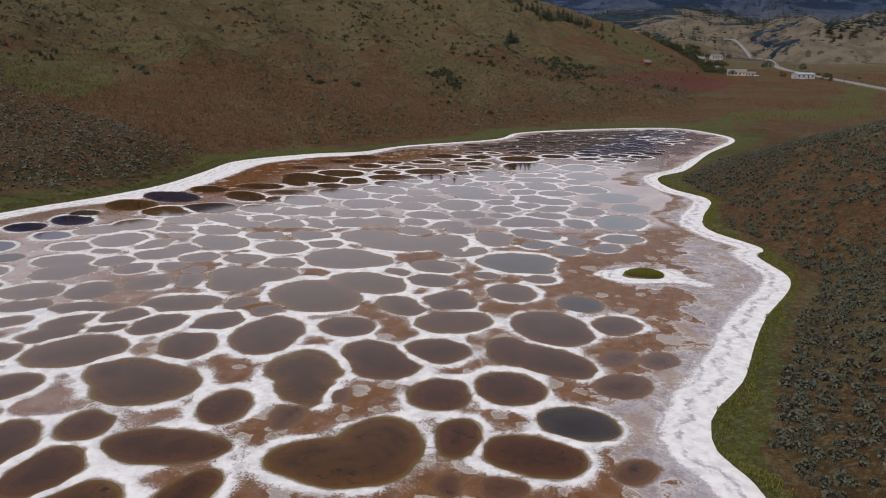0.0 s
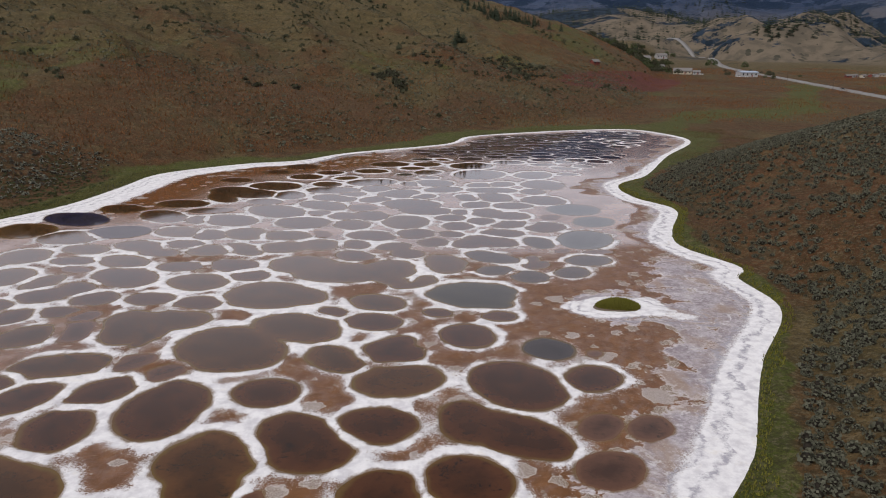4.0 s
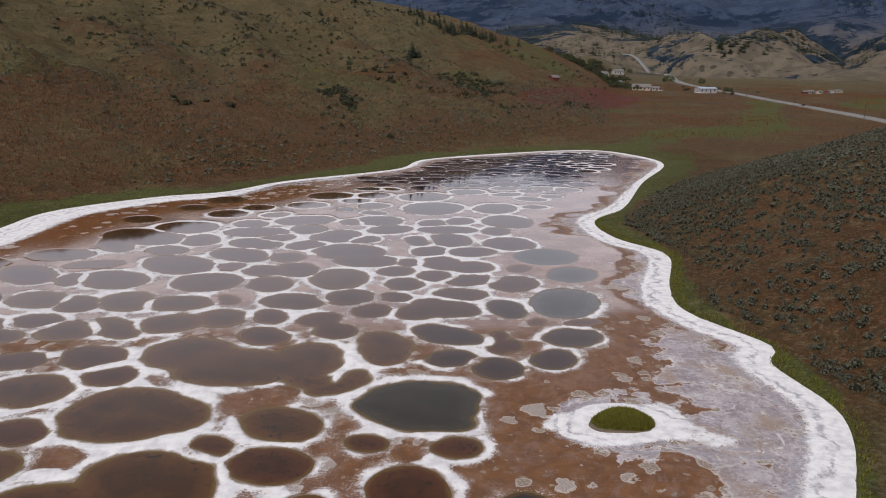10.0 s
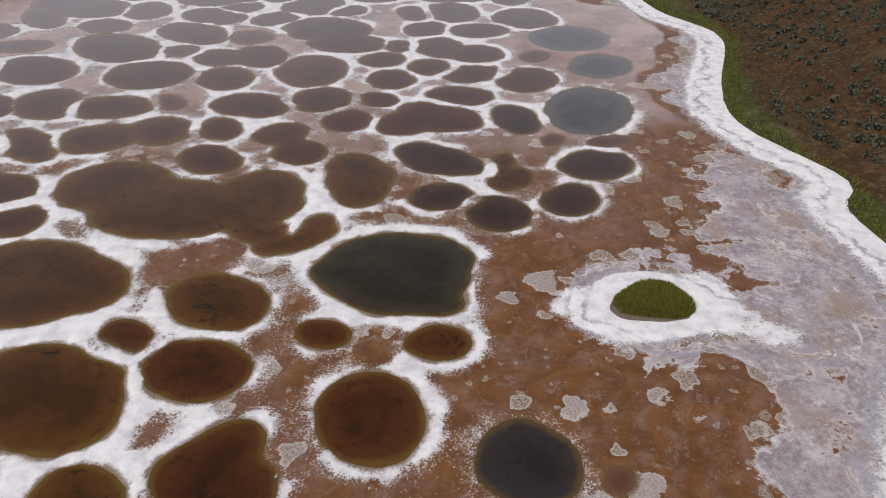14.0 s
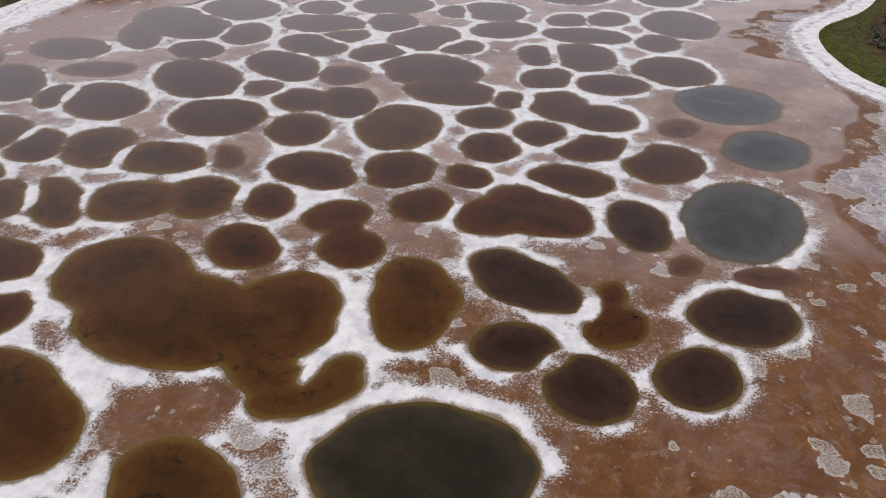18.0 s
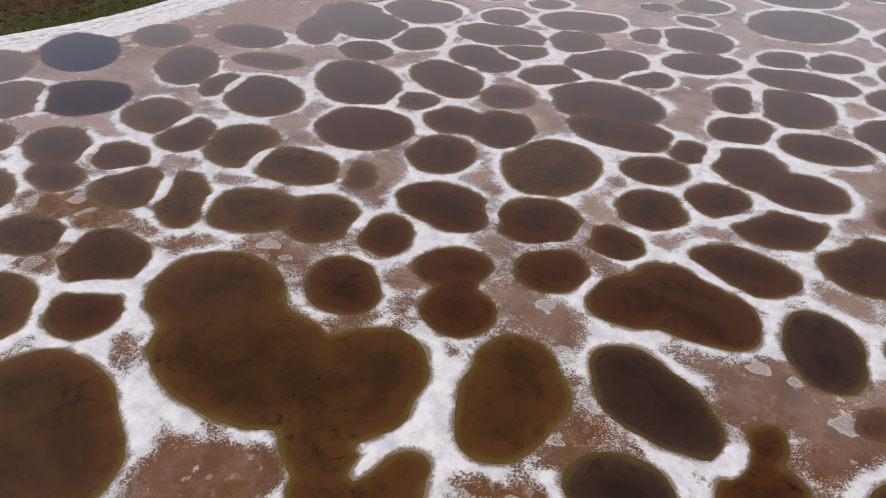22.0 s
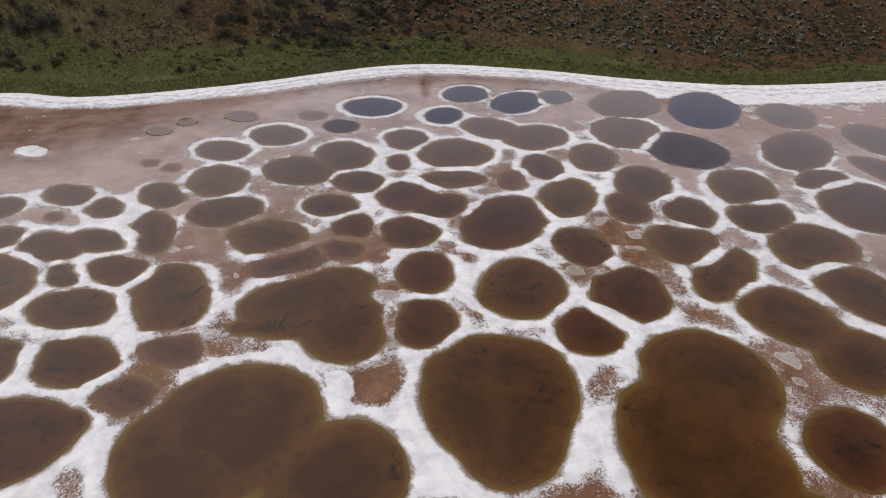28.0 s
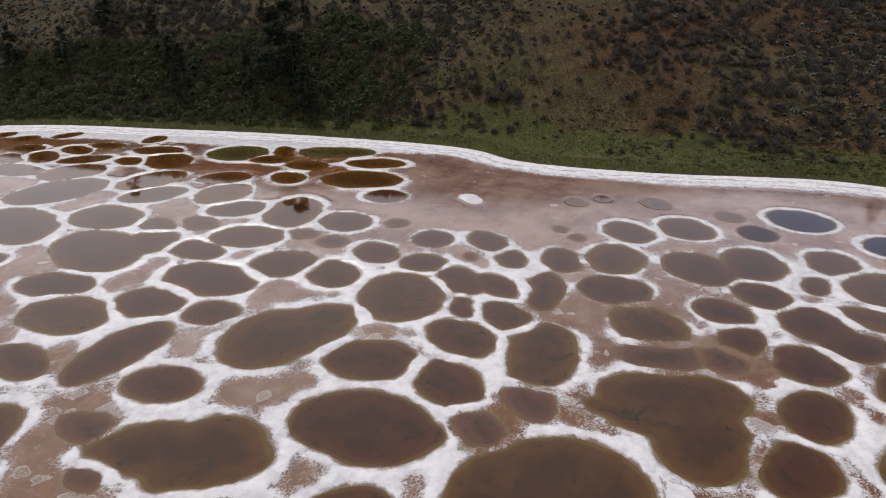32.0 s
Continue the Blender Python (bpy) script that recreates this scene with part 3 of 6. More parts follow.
    return h + 0.15 * fbm(x, y, 9, 3)


# ---- the pools: one to three rounded lobes each (x, y, half length, half width, turn) ----
POOLS = []


def pool(*lobes, look_=""):
    POOLS.append((lobes, look_))


pool((-4.6, 61.4, 5.3, 4.1, 10))
pool((8.0, 60.8, 6.0, 4.6, 128))
pool((16.5, 62.5, 3.6, 3.0, 40))
pool((-12.6, 66.8, 4.4, 2.8, 133))
pool((-17.1, 99.4, 7.8, 5.2, 176), (-9.6, 101.0, 5.9, 4.6, 79), (-24.3, 104.0, 5.6, 4.9, 153), (-21.2, 101.6, 5.6, 4.4, 140), (-8.4, 95.6, 3.6, 2.0, 155), (-4.9, 94.3, 4.0, 2.1, 27), (-3.2, 96.4, 1.8, 1.5, 66))
pool((-19.3, 35.1, 2.9, 1.8, 79), look_="m")
pool((8.2, 101.4, 3.1, 2.7, 20), look_="u")
pool((15.4, 105.0, 2.9, 2.3, 47), (15.0, 107.9, 2.4, 1.4, 84))
pool((24.4, 107.6, 4.3, 3.2, 13), look_="u")
pool((20.6, 100.7, 3.3, 2.7, 59), look_="u")
pool((-0.2, 104.0, 4.3, 3.2, 101), (-0.1, 106.9, 4.4, 3.0, 130))
pool((8.1, 109.2, 5.4, 2.9, 149), (9.0, 108.0, 4.5, 2.5, 167), look_="u")
pool((17.3, 119.1, 4.4, 2.7, 106), look_="u")
pool((8.4, 119.9, 5.6, 3.9, 148), (5.7, 119.5, 5.4, 3.3, 49), look_="r")
pool((26.8, 121.8, 7.1, 5.3, 69), look_="g")
pool((20.8, 113.2, 1.5, 1.1, 49), look_="m")
pool((27.5, 113.2, 2.8, 1.6, 8), look_="m")
pool((-16.2, 109.5, 3.8, 2.7, 146))
pool((-9.5, 115.6, 3.2, 2.7, 28), (-6.9, 110.9, 3.0, 2.8, 150), (-8.1, 113.2, 2.4, 1.7, 110))
pool((-2.6, 118.9, 3.2, 2.9, 63))
pool((-16.8, 117.0, 3.2, 2.4, 118))
pool((-29.7, 114.6, 4.8, 3.9, 6), (-23.6, 116.4, 4.0, 3.6, 131))
pool((-36.8, 112.9, 5.4, 2.5, 134))
pool((-15.2, 123.7, 4.5, 3.5, 0), (-14.5, 123.4, 5.0, 3.1, 153))
pool((-6.3, 125.3, 3.8, 3.7, 42))
pool((11.0, 126.3, 4.3, 3.0, 171))
pool((20.4, 131.5, 4.6, 3.9, 55), look_="r")
pool((0.8, 125.3, 2.5, 2.1, 153))
pool((2.1, 131.8, 3.8, 3.3, 108))
pool((7.4, 136.1, 3.0, 3.0, 114))
pool((13.1, 133.7, 4.3, 3.0, 26))
pool((-31.8, 123.2, 5.6, 3.6, 178))
pool((-24.7, 124.6, 2.7, 1.7, 128), look_="m")
pool((-19.8, 132.4, 4.4, 3.8, 126))
pool((-8.9, 135.3, 6.1, 5.0, 95), look_="o")
pool((-39.5, 124.1, 5.3, 4.0, 139))
pool((-30.4, 133.8, 6.0, 5.1, 157))
pool((0.5, 139.3, 3.3, 3.0, 38))
pool((9.2, 144.5, 4.7, 3.6, 112), (14.2, 141.7, 3.9, 3.7, 144))
pool((31.3, 136.8, 5.1, 4.3, 50), look_="g")
pool((29.1, 148.5, 6.4, 5.8, 13), look_="g")
pool((22.6, 140.3, 2.6, 1.9, 55), look_="m")
pool((-46.6, 123.3, 4.4, 2.9, 129))
pool((-46.4, 135.4, 6.5, 4.7, 146))
pool((-62.1, 138.8, 7.3, 4.0, 135))
pool((-38.5, 144.6, 7.8, 5.2, 145))
pool((-29.2, 151.3, 6.7, 4.1, 145))
pool((-22.1, 140.3, 3.9, 3.3, 159), (-16.7, 140.9, 4.8, 3.6, 117))
pool((-19.9, 149.1, 3.5, 3.1, 142), look_="m")
pool((-28.8, 142.9, 2.8, 2.3, 164), look_="m")
pool((-8.5, 153.7, 7.6, 4.9, 159), (-5.0, 146.3, 6.1, 4.5, 171), (-11.9, 152.8, 5.0, 2.8, 105))
pool((2.6, 145.0, 2.8, 2.1, 91))
pool((6.9, 153.1, 3.7, 3.2, 65))
pool((15.3, 152.4, 4.9, 3.8, 4))
pool((23.3, 158.6, 5.5, 5.3, 144))
pool((11.6, 162.2, 5.9, 4.3, 99))
pool((4.9, 161.3, 4.2, 2.8, 102))
pool((22.1, 170.0, 4.1, 3.4, 61))
pool((26.0, 179.8, 7.1, 5.8, 97))
pool((11.6, 171.6, 6.7, 3.9, 177))
pool((8.5, 178.6, 3.8, 3.2, 58))
pool((14.7, 180.6, 4.2, 3.3, 60))
pool((-12.5, 165.9, 5.9, 5.2, 59))
pool((-17.5, 158.7, 4.4, 3.4, 40))
pool((-6.1, 163.0, 3.3, 2.9, 21))
pool((-28.2, 160.1, 5.7, 3.9, 152))
pool((-40.1, 163.0, 5.3, 3.7, 109))
pool((-44.1, 155.0, 4.3, 3.3, 158))
pool((-62.8, 152.0, 6.5, 4.2, 167))
pool((-52.8, 166.7, 10.5, 6.1, 147), (-55.6, 159.4, 6.9, 3.0, 127))
pool((-53.7, 145.1, 5.5, 2.7, 5), look_="m")
pool((-29.9, 170.3, 7.0, 4.6, 170))
pool((-24.6, 165.3, 3.7, 3.3, 151))
pool((-19.0, 172.9, 4.9, 3.8, 109))
pool((-3.8, 181.5, 5.8, 4.9, 142), (-1.1, 172.3, 5.1, 4.0, 23))
pool((-10.4, 180.4, 3.6, 2.7, 98))
pool((-46.6, 175.2, 7.3, 5.8, 161))
pool((-33.1, 178.5, 4.2, 3.5, 128))
pool((-21.3, 182.0, 6.8, 5.0, 10))
pool((3.8, 89.5, 6.4, 5.5, 162), (4.6, 90.7, 6.0, 4.0, 7), (3.2, 87.6, 6.8, 2.9, 155), look_="k")
pool((7.3, 80.7, 2.4, 1.9, 179))
pool((-1.0, 81.9, 2.0, 1.5, 154))
pool((-9.5, 85.9, 4.5, 3.2, 154))
pool((-15.5, 81.8, 2.2, 1.7, 141))
pool((-9.3, 78.3, 4.1, 2.9, 162))
pool((2.9, 73.9, 4.1, 3.7, 113))
pool((12.7, 70.3, 3.1, 2.9, 129), look_="d")
pool((-5.7, 69.0, 4.1, 3.2, 153), (-6.2, 70.3, 4.1, 2.7, 61))
pool((18.0, 68.7, 1.0, 0.8, 57), look_="m")
pool((13.4, 98.2, 2.9, 2.9, 26), look_="u")
pool((-25.9, 88.3, 6.8, 5.4, 173), (-24.5, 89.2, 7.5, 4.6, 158))
pool((-38.6, 94.2, 5.1, 4.0, 161))
pool((-31.2, 97.6, 3.1, 2.7, 171))
pool((-35.7, 103.3, 4.4, 3.4, 154))
pool((-44.2, 102.1, 4.0, 2.7, 174))
pool((-42.8, 112.2, 4.3, 3.6, 158))
pool((-55.1, 105.0, 5.3, 3.3, 149))
pool((-63.5, 104.9, 4.1, 2.4, 171))
pool((-65.0, 112.1, 4.6, 2.9, 165))
pool((-56.4, 114.4, 5.1, 3.2, 159), (-51.3, 110.4, 3.6, 2.4, 166))
pool((-48.9, 116.2, 3.7, 2.7, 163))
pool((-53.4, 125.5, 5.3, 3.8, 153))
pool((-65.1, 124.8, 6.3, 5.2, 174), look_="p")
pool((-72.8, 120.0, 6.3, 4.7, 159))
pool((-84.2, 125.3, 7.1, 5.1, 140))
pool((-79.4, 135.7, 8.7, 5.0, 151), look_="n")
pool((-74.5, 146.2, 5.8, 4.1, 150))
pool((-40.8, 75.7, 6.1, 3.9, 110), (-36.0, 78.5, 4.9, 3.6, 3), (-36.8, 75.7, 6.6, 1.9, 84))
pool((-42.5, 86.5, 3.7, 2.6, 170))
pool((-35.3, 84.9, 3.5, 2.5, 170))
pool((-50.8, 96.2, 6.4, 4.4, 146))
pool((-59.2, 87.5, 3.8, 3.3, 176), (-55.6, 90.9, 3.4, 3.0, 79))
pool((-50.4, 86.1, 3.3, 3.1, 5))
pool((-52.7, 81.0, 3.0, 2.2, 1))
pool((-52.4, 72.4, 4.3, 3.5, 39))
pool((-48.5, 79.4, 2.2, 1.9, 55), look_="m")
pool((-47.0, 74.3, 3.7, 2.6, 109), look_="m")
pool((-58.0, 78.9, 3.0, 2.6, 48))
pool((-59.0, 68.0, 3.9, 3.6, 99))
pool((-55.8, 61.1, 4.9, 2.2, 10))
pool((-54.6, 51.9, 3.9, 2.7, 44), (-55.1, 55.9, 3.7, 2.3, 58))
pool((-48.8, 59.1, 3.2, 2.2, 48))
pool((-48.9, 54.3, 2.5, 1.4, 27))
pool((-43.2, 64.2, 5.9, 3.1, 8))
pool((-43.0, 56.4, 4.0, 2.8, 59))
pool((-35.4, 58.4, 3.7, 2.6, 49))
pool((-35.7, 65.3, 3.0, 2.1, 38), look_="m")
pool((-30.9, 62.9, 2.7, 1.8, 50), look_="m")
pool((-67.5, 66.5, 4.7, 3.4, 11))
pool((-64.7, 60.6, 3.8, 2.4, 24))
pool((-62.5, 55.2, 3.2, 2.0, 29))
pool((-66.7, 50.8, 3.7, 2.4, 41))
pool((-61.1, 50.5, 1.4, 0.9, 35), look_="m")
pool((-68.5, 75.9, 4.7, 4.0, 41), (-72.0, 81.6, 5.1, 3.6, 2))
pool((-63.8, 82.6, 3.2, 2.9, 47))
pool((-68.4, 88.1, 2.7, 1.7, 173))
pool((-76.1, 90.1, 3.8, 3.0, 174))
pool((-70.1, 95.4, 4.8, 4.7, 124))
pool((-62.2, 93.3, 4.3, 2.7, 79))
pool((-60.5, 100.0, 2.7, 1.6, 160), look_="m")
pool((-78.1, 102.4, 4.7, 3.5, 23), (-73.5, 107.5, 4.9, 4.2, 133))
pool((-76.8, 66.6, 4.0, 3.0, 37))
pool((-81.1, 73.3, 4.0, 3.3, 36))
pool((-90.3, 68.1, 2.8, 2.2, 35), look_="m")
pool((-83.0, 82.2, 2.8, 2.4, 17), look_="p")
pool((-90.4, 87.4, 4.5, 4.1, 47), look_="n")
pool((-88.1, 78.5, 2.2, 1.9, 41), look_="m")
pool((-93.8, 102.7, 4.1, 3.4, 161), look_="d")
pool((-84.5, 97.0, 3.5, 2.9, 166), look_="d")
pool((-88.2, 109.4, 5.6, 3.7, 145), look_="d")
pool((-89.6, 115.8, 3.6, 2.8, 146), look_="d")
pool((-53.2, 135.6, 3.9, 2.4, 108))
pool((-74.1, 58.4, 1.7, 1.2, 36), look_="m")
pool((-72.4, 60.6, 1.9, 1.4, 46), look_="m")
pool((-86.0, 57.4, 2.0, 1.4, 28), look_="m")
pool((-89.3, 60.8, 1.6, 1.1, 25), look_="m")
pool((-37.6, 41.4, 7.3, 4.3, 158), (-35.9, 40.0, 5.9, 4.6, 10))
pool((-36.2, 50.5, 4.3, 3.2, 106))
pool((-19.8, 43.6, 7.2, 3.2, 104), (-20.6, 45.7, 4.6, 4.0, 169))
pool((-26.0, 36.3, 3.8, 2.9, 93))
pool((-28.4, 29.0, 6.0, 3.0, 0))
pool((-15.2, 39.8, 1.6, 1.0, 80), look_="m")
pool((-31.5, 18.2, 5.3, 3.8, 79))
pool((-36.0, 11.5, 4.5, 3.2, 104))
pool((-37.0, 24.0, 4.0, 3.0, 79))
pool((-37.8, 31.8, 2.8, 2.5, 121))
pool((-44.1, 25.9, 6.0, 3.8, 83))
pool((-50.6, 31.0, 3.7, 3.5, 114))
pool((-50.6, 37.9, 3.9, 2.9, 42))
pool((-57.8, 39.7, 3.4, 2.8, 40))
pool((-49.6, 19.2, 3.9, 2.8, 79))
pool((-55.7, 21.8, 4.6, 3.6, 110))
pool((-45.0, 7.7, 7.8, 5.0, 64), (-49.3, 11.6, 4.1, 3.5, 32))
pool((-54.2, -0.5, 5.8, 4.3, 72))
pool((-66.5, 21.7, 6.0, 3.8, 25))
pool((-64.1, 13.8, 4.2, 3.0, 128))
pool((-65.8, 30.5, 3.8, 3.4, 80))
pool((-77.6, 30.3, 3.3, 2.9, 94))
pool((-83.6, 22.9, 6.6, 4.6, 107))
pool((-64.6, 43.9, 2.9, 2.7, 29))
pool((-57.4, 46.0, 3.0, 2.8, 105))
pool((-58.6, 32.6, 2.1, 1.8, 80), look_="m")
pool((-59.5, 28.2, 1.9, 1.5, 90), look_="m")
pool((-68.0, 37.4, 1.8, 1.6, 54), look_="m")
pool((-54.7, 8.2, 3.1, 2.2, 76), look_="m")
pool((-57.4, 12.9, 3.1, 2.2, 75), look_="m")
pool((-89.0, -5.5, 5.5, 4.9, 111))
pool((-92.9, 1.6, 4.6, 2.2, 38), (-87.9, 2.1, 3.9, 2.6, 102))
pool((-96.7, 10.3, 7.5, 4.0, 110))
pool((-92.8, 20.6, 5.4, 3.2, 110))
pool((-79.8, -14.2, 5.6, 4.1, 55))
pool((-69.7, -7.9, 5.8, 4.0, 166))
pool((-75.4, 1.9, 4.4, 3.3, 132))
pool((-68.9, 7.3, 4.6, 4.0, 0))
pool((-64.2, -2.1, 4.9, 3.5, 147))
pool((-68.2, -23.2, 5.3, 4.4, 159))
pool((-59.7, -16.6, 7.5, 5.5, 164))
pool((-72.9, -36.6, 4.4, 2.7, 56))
pool((-70.1, -41.0, 3.8, 2.0, 68))
pool((-78.8, -34.8, 4.0, 2.4, 69))
pool((-84.5, -20.7, 4.9, 2.8, 102))
pool((-74.8, -28.2, 4.5, 2.5, 132))
pool((-87.1, 10.4, 4.0, 2.8, 102))
pool((-79.6, 11.5, 3.4, 2.6, 55))
pool((-77.1, -20.1, 3.1, 2.1, 71))
pool((-76.3, -44.7, 3.6, 2.1, 84))
pool((-83.5, -32.4, 3.3, 2.0, 94))
pool((-12.7, 28.1, 6.5, 3.6, 177), (-9.4, 30.8, 5.3, 4.1, 86))
pool((-2.5, 33.1, 3.4, 2.2, 92))
pool((8.9, 36.5, 4.1, 3.4, 164), look_="d")
pool((4.7, 30.8, 4.8, 3.3, 170))
pool((13.0, 29.2, 2.4, 1.8, 47), look_="m")
pool((1.7, 25.7, 2.1, 1.5, 11), look_="m")
pool((-2.7, 25.7, 1.4, 1.4, 43), look_="m")
pool((-12.7, 49.2, 5.9, 3.8, 128))
pool((-4.8, 41.1, 3.7, 3.6, 71))
pool((2.3, 43.1, 4.1, 3.8, 158))
pool((-6.1, 52.3, 4.2, 3.4, 175))
pool((6.8, 50.5, 6.0, 3.5, 149), (2.5, 52.8, 4.4, 2.9, 106))
pool((-27.9, 54.4, 5.9, 4.2, 98), (-26.8, 57.3, 4.4, 2.5, 131))
pool((-48.7, 47.5, 5.9, 4.6, 18))
pool((15.2, 52.2, 2.6, 1.9, 55), look_="m")
pool((19.9, 51.9, 2.6, 1.9, 50), look_="m")
pool((14.4, 45.0, 3.2, 2.4, 35), look_="m")
pool((-18.4, 58.1, 3.7, 3.2, 166))
pool((-25.7, 69.6, 7.4, 6.1, 148), (-19.2, 76.2, 6.4, 4.7, 152))
pool((9.1, 196.4, 8.5, 7.6, 67))
pool((25.1, 196.0, 6.7, 5.4, 63))
pool((7.1, 213.3, 7.1, 6.4, 25))
pool((-46.2, 208.7, 5.9, 4.9, 144))
pool((-51.6, 198.2, 4.7, 3.7, 160))
pool((-41.4, 190.4, 5.0, 4.2, 148))
pool((-35.7, 198.0, 4.2, 3.7, 151))
pool((-19.3, 215.4, 6.2, 5.6, 170))
pool((-23.8, 201.4, 5.0, 3.9, 175))
pool((-7.0, 215.9, 4.5, 4.4, 77))
pool((-23.8, 22.2, 4.0, 2.2, 73))
pool((-47.0, -9.4, 8.1, 4.7, 63))
pool((-64.8, -33.3, 5.3, 3.0, 92))

SPITS = []


def spit(x, y, long, wide, turn):
    """A tongue of salt that runs into a pool."""
    SPITS.append((x, y, long, wide, turn))


spit(-28.3, 77.5, 1.7, 0.6, 173)
spit(-5.2, 96.9, 1.9, 0.5, 80)

MUD = []


def mud(x, y, radius):
    """Bare wet mud between the rims."""
    MUD.append((x, y, radius))


mud(-46, 106, 3.7)
mud(-38, 111, 1.8)
mud(-13, 112, 2.0)
mud(-16, 115, 1.8)
mud(-3, 116, 2.2)
mud(-13, 107, 1.8)
mud(16, 115, 3.4)
mud(5, 102, 1.9)
mud(-13, 92, 2.9)
mud(18, 130, 2.8)
mud(-20, 150, 3.2)
mud(-0, 152, 3.1)
mud(-52, 146, 4.4)
mud(-51, 127, 2.6)
mud(-27, 124, 1.8)
mud(1, 159, 3.3)
mud(-43, 108, 2.1)
mud(-38, 131, 1.8)
mud(12, 121, 1.8)
mud(20, 129, 1.9)
mud(-52, 66, 3.7)
mud(-51, 88, 2.1)
mud(-51, 80, 3.1)
mud(-61, 98, 3.0)
mud(-49, 74, 3.0)
mud(-74, 49, 6.3)
mud(-44, 107, 2.6)
mud(-41, 85, 2.3)
mud(-31, 64, 3.2)
mud(-61, 80, 2.0)
mud(-36, 83, 1.8)
mud(-50, 115, 3.5)
mud(-61, 104, 2.5)
mud(-54, 125, 2.5)
mud(-51, 51, 2.7)
mud(-39, 131, 2.4)
mud(-52, 62, 2.1)
mud(-52, 67, 3.6)
mud(-71, 39, 4.2)
mud(-51, 60, 2.1)
mud(-40, 49, 2.4)
mud(-60, 65, 2.3)
mud(-40, 83, 3.1)
mud(-31, 63, 3.2)
mud(-18, 34, 4.0)
mud(-38, 65, 2.6)
mud(-46, 75, 2.9)
mud(-27, 29, 2.5)
mud(-26, 38, 3.2)
mud(-48, 80, 2.5)
mud(-36, 9, 3.3)
mud(-56, 87, 2.7)
mud(-53, 34, 1.8)
mud(-47, 88, 2.5)
mud(-46, 21, 2.5)
mud(4, 81, 2.8)
mud(-3, 82, 1.9)
mud(-6, 75, 1.9)
mud(-11, 92, 2.9)
mud(0, 67, 2.0)
mud(-2, 71, 1.8)
mud(-18, 67, 2.2)
mud(-17, 81, 1.8)
mud(16, 123, 2.0)
mud(14, 111, 2.4)
mud(3, 102, 2.7)
mud(-12, 113, 2.5)
mud(-25, 125, 2.9)
mud(-38, 125, 3.1)
mud(2, 121, 2.7)
mud(9, 136, 2.3)
mud(-37, 71, 3.8)
mud(-18, 66, 2.7)
mud(-34, 82, 2.7)
mud(1, 103, 3.1)
mud(-17, 88, 2.8)
mud(-39, 101, 4.1)
mud(-56, 91, 4.9)
mud(15, 103, 2.4)
mud(-19, 62, 4.2)
mud(-12, 38, 3.2)
mud(-8, 42, 2.7)
mud(-61, 62, 4.1)
mud(-39, 52, 2.7)
mud(-28, 44, 2.4)
mud(-2, 39, 2.1)
mud(-45, 34, 3.0)
mud(-25, 25, 2.9)
mud(8, 44, 2.8)
mud(-55, 72, 4.3)
mud(-1, 73, 3.0)
mud(-12, 91, 5.0)
mud(-3, 115, 3.5)
mud(-41, 107, 4.0)
mud(1, 80, 4.0)
mud(14, 89, 4.5)
mud(16, 73, 7.0)
mud(23, 71, 7.0)
mud(25, 67, 7.0)
mud(-42, 83, 3.0)
mud(-51, 66, 5.0)
mud(-50, 79, 4.0)
mud(-79, 53, 9.0)
mud(-77, 44, 9.0)
mud(-95, 39, 8.0)
mud(-97, 69, 7.0)
mud(-40, 48, 3.0)
mud(-50, 83, 4.0)
mud(-20, 34, 5.0)
mud(-39, 6, 4.0)
mud(22, 115, 4.0)
mud(25, 142, 5.0)
mud(4, 160, 4.0)
mud(-13, 38, 4.0)
mud(-17, 65, 3.0)
mud(19, 55, 7.0)
mud(18, 41, 6.0)
mud(-12, 91, 3.5)
mud(16, 114, 4.0)
ISLAND = (24.2, 84.8, 3.4, 2.5, 6)


def oval(x, y, lobe):
    """Signed distance, roughly, to an ellipse."""
    cx, cy, a, b, turn = lobe
    c, s = math.cos(radians(turn)), math.sin(radians(turn))
    u, v = (x - cx) * c + (y - cy) * s, (y - cy) * c - (x - cx) * s
    k0 = np.hypot(u / a, v / b) + 1e-6
    k1 = np.hypot(u / a**2, v / b**2) + 1e-6
    return k0 * (k0 - 1) / k1


def spread(lo, hi, fine_lo, fine_hi, fine, coarse):
    """Grid lines: fine steps in the middle, coarse steps outside."""
    return np.unique(np.round(np.concatenate([np.arange(lo, fine_lo, coarse), np.arange(fine_lo, fine_hi, fine), np.arange(fine_hi, hi, coarse)]), 3))


GX = spread(-118, 108, -112, 52, 0.42, 0.6)
GY = spread(-112, 338, -20, 185, 0.42, 0.8)
LX, LY = np.meshgrid(GX, GY)
GAP = shore_gap(LX, LY)

# far and hidden reaches of the lake hold more pools of the same kind
DRAWN = len(POOLS)
rng = np.random.default_rng(11)
taken = [(l[0], l[1], (l[2] + l[3]) / 2) for lobes, _ in POOLS for l in lobes]
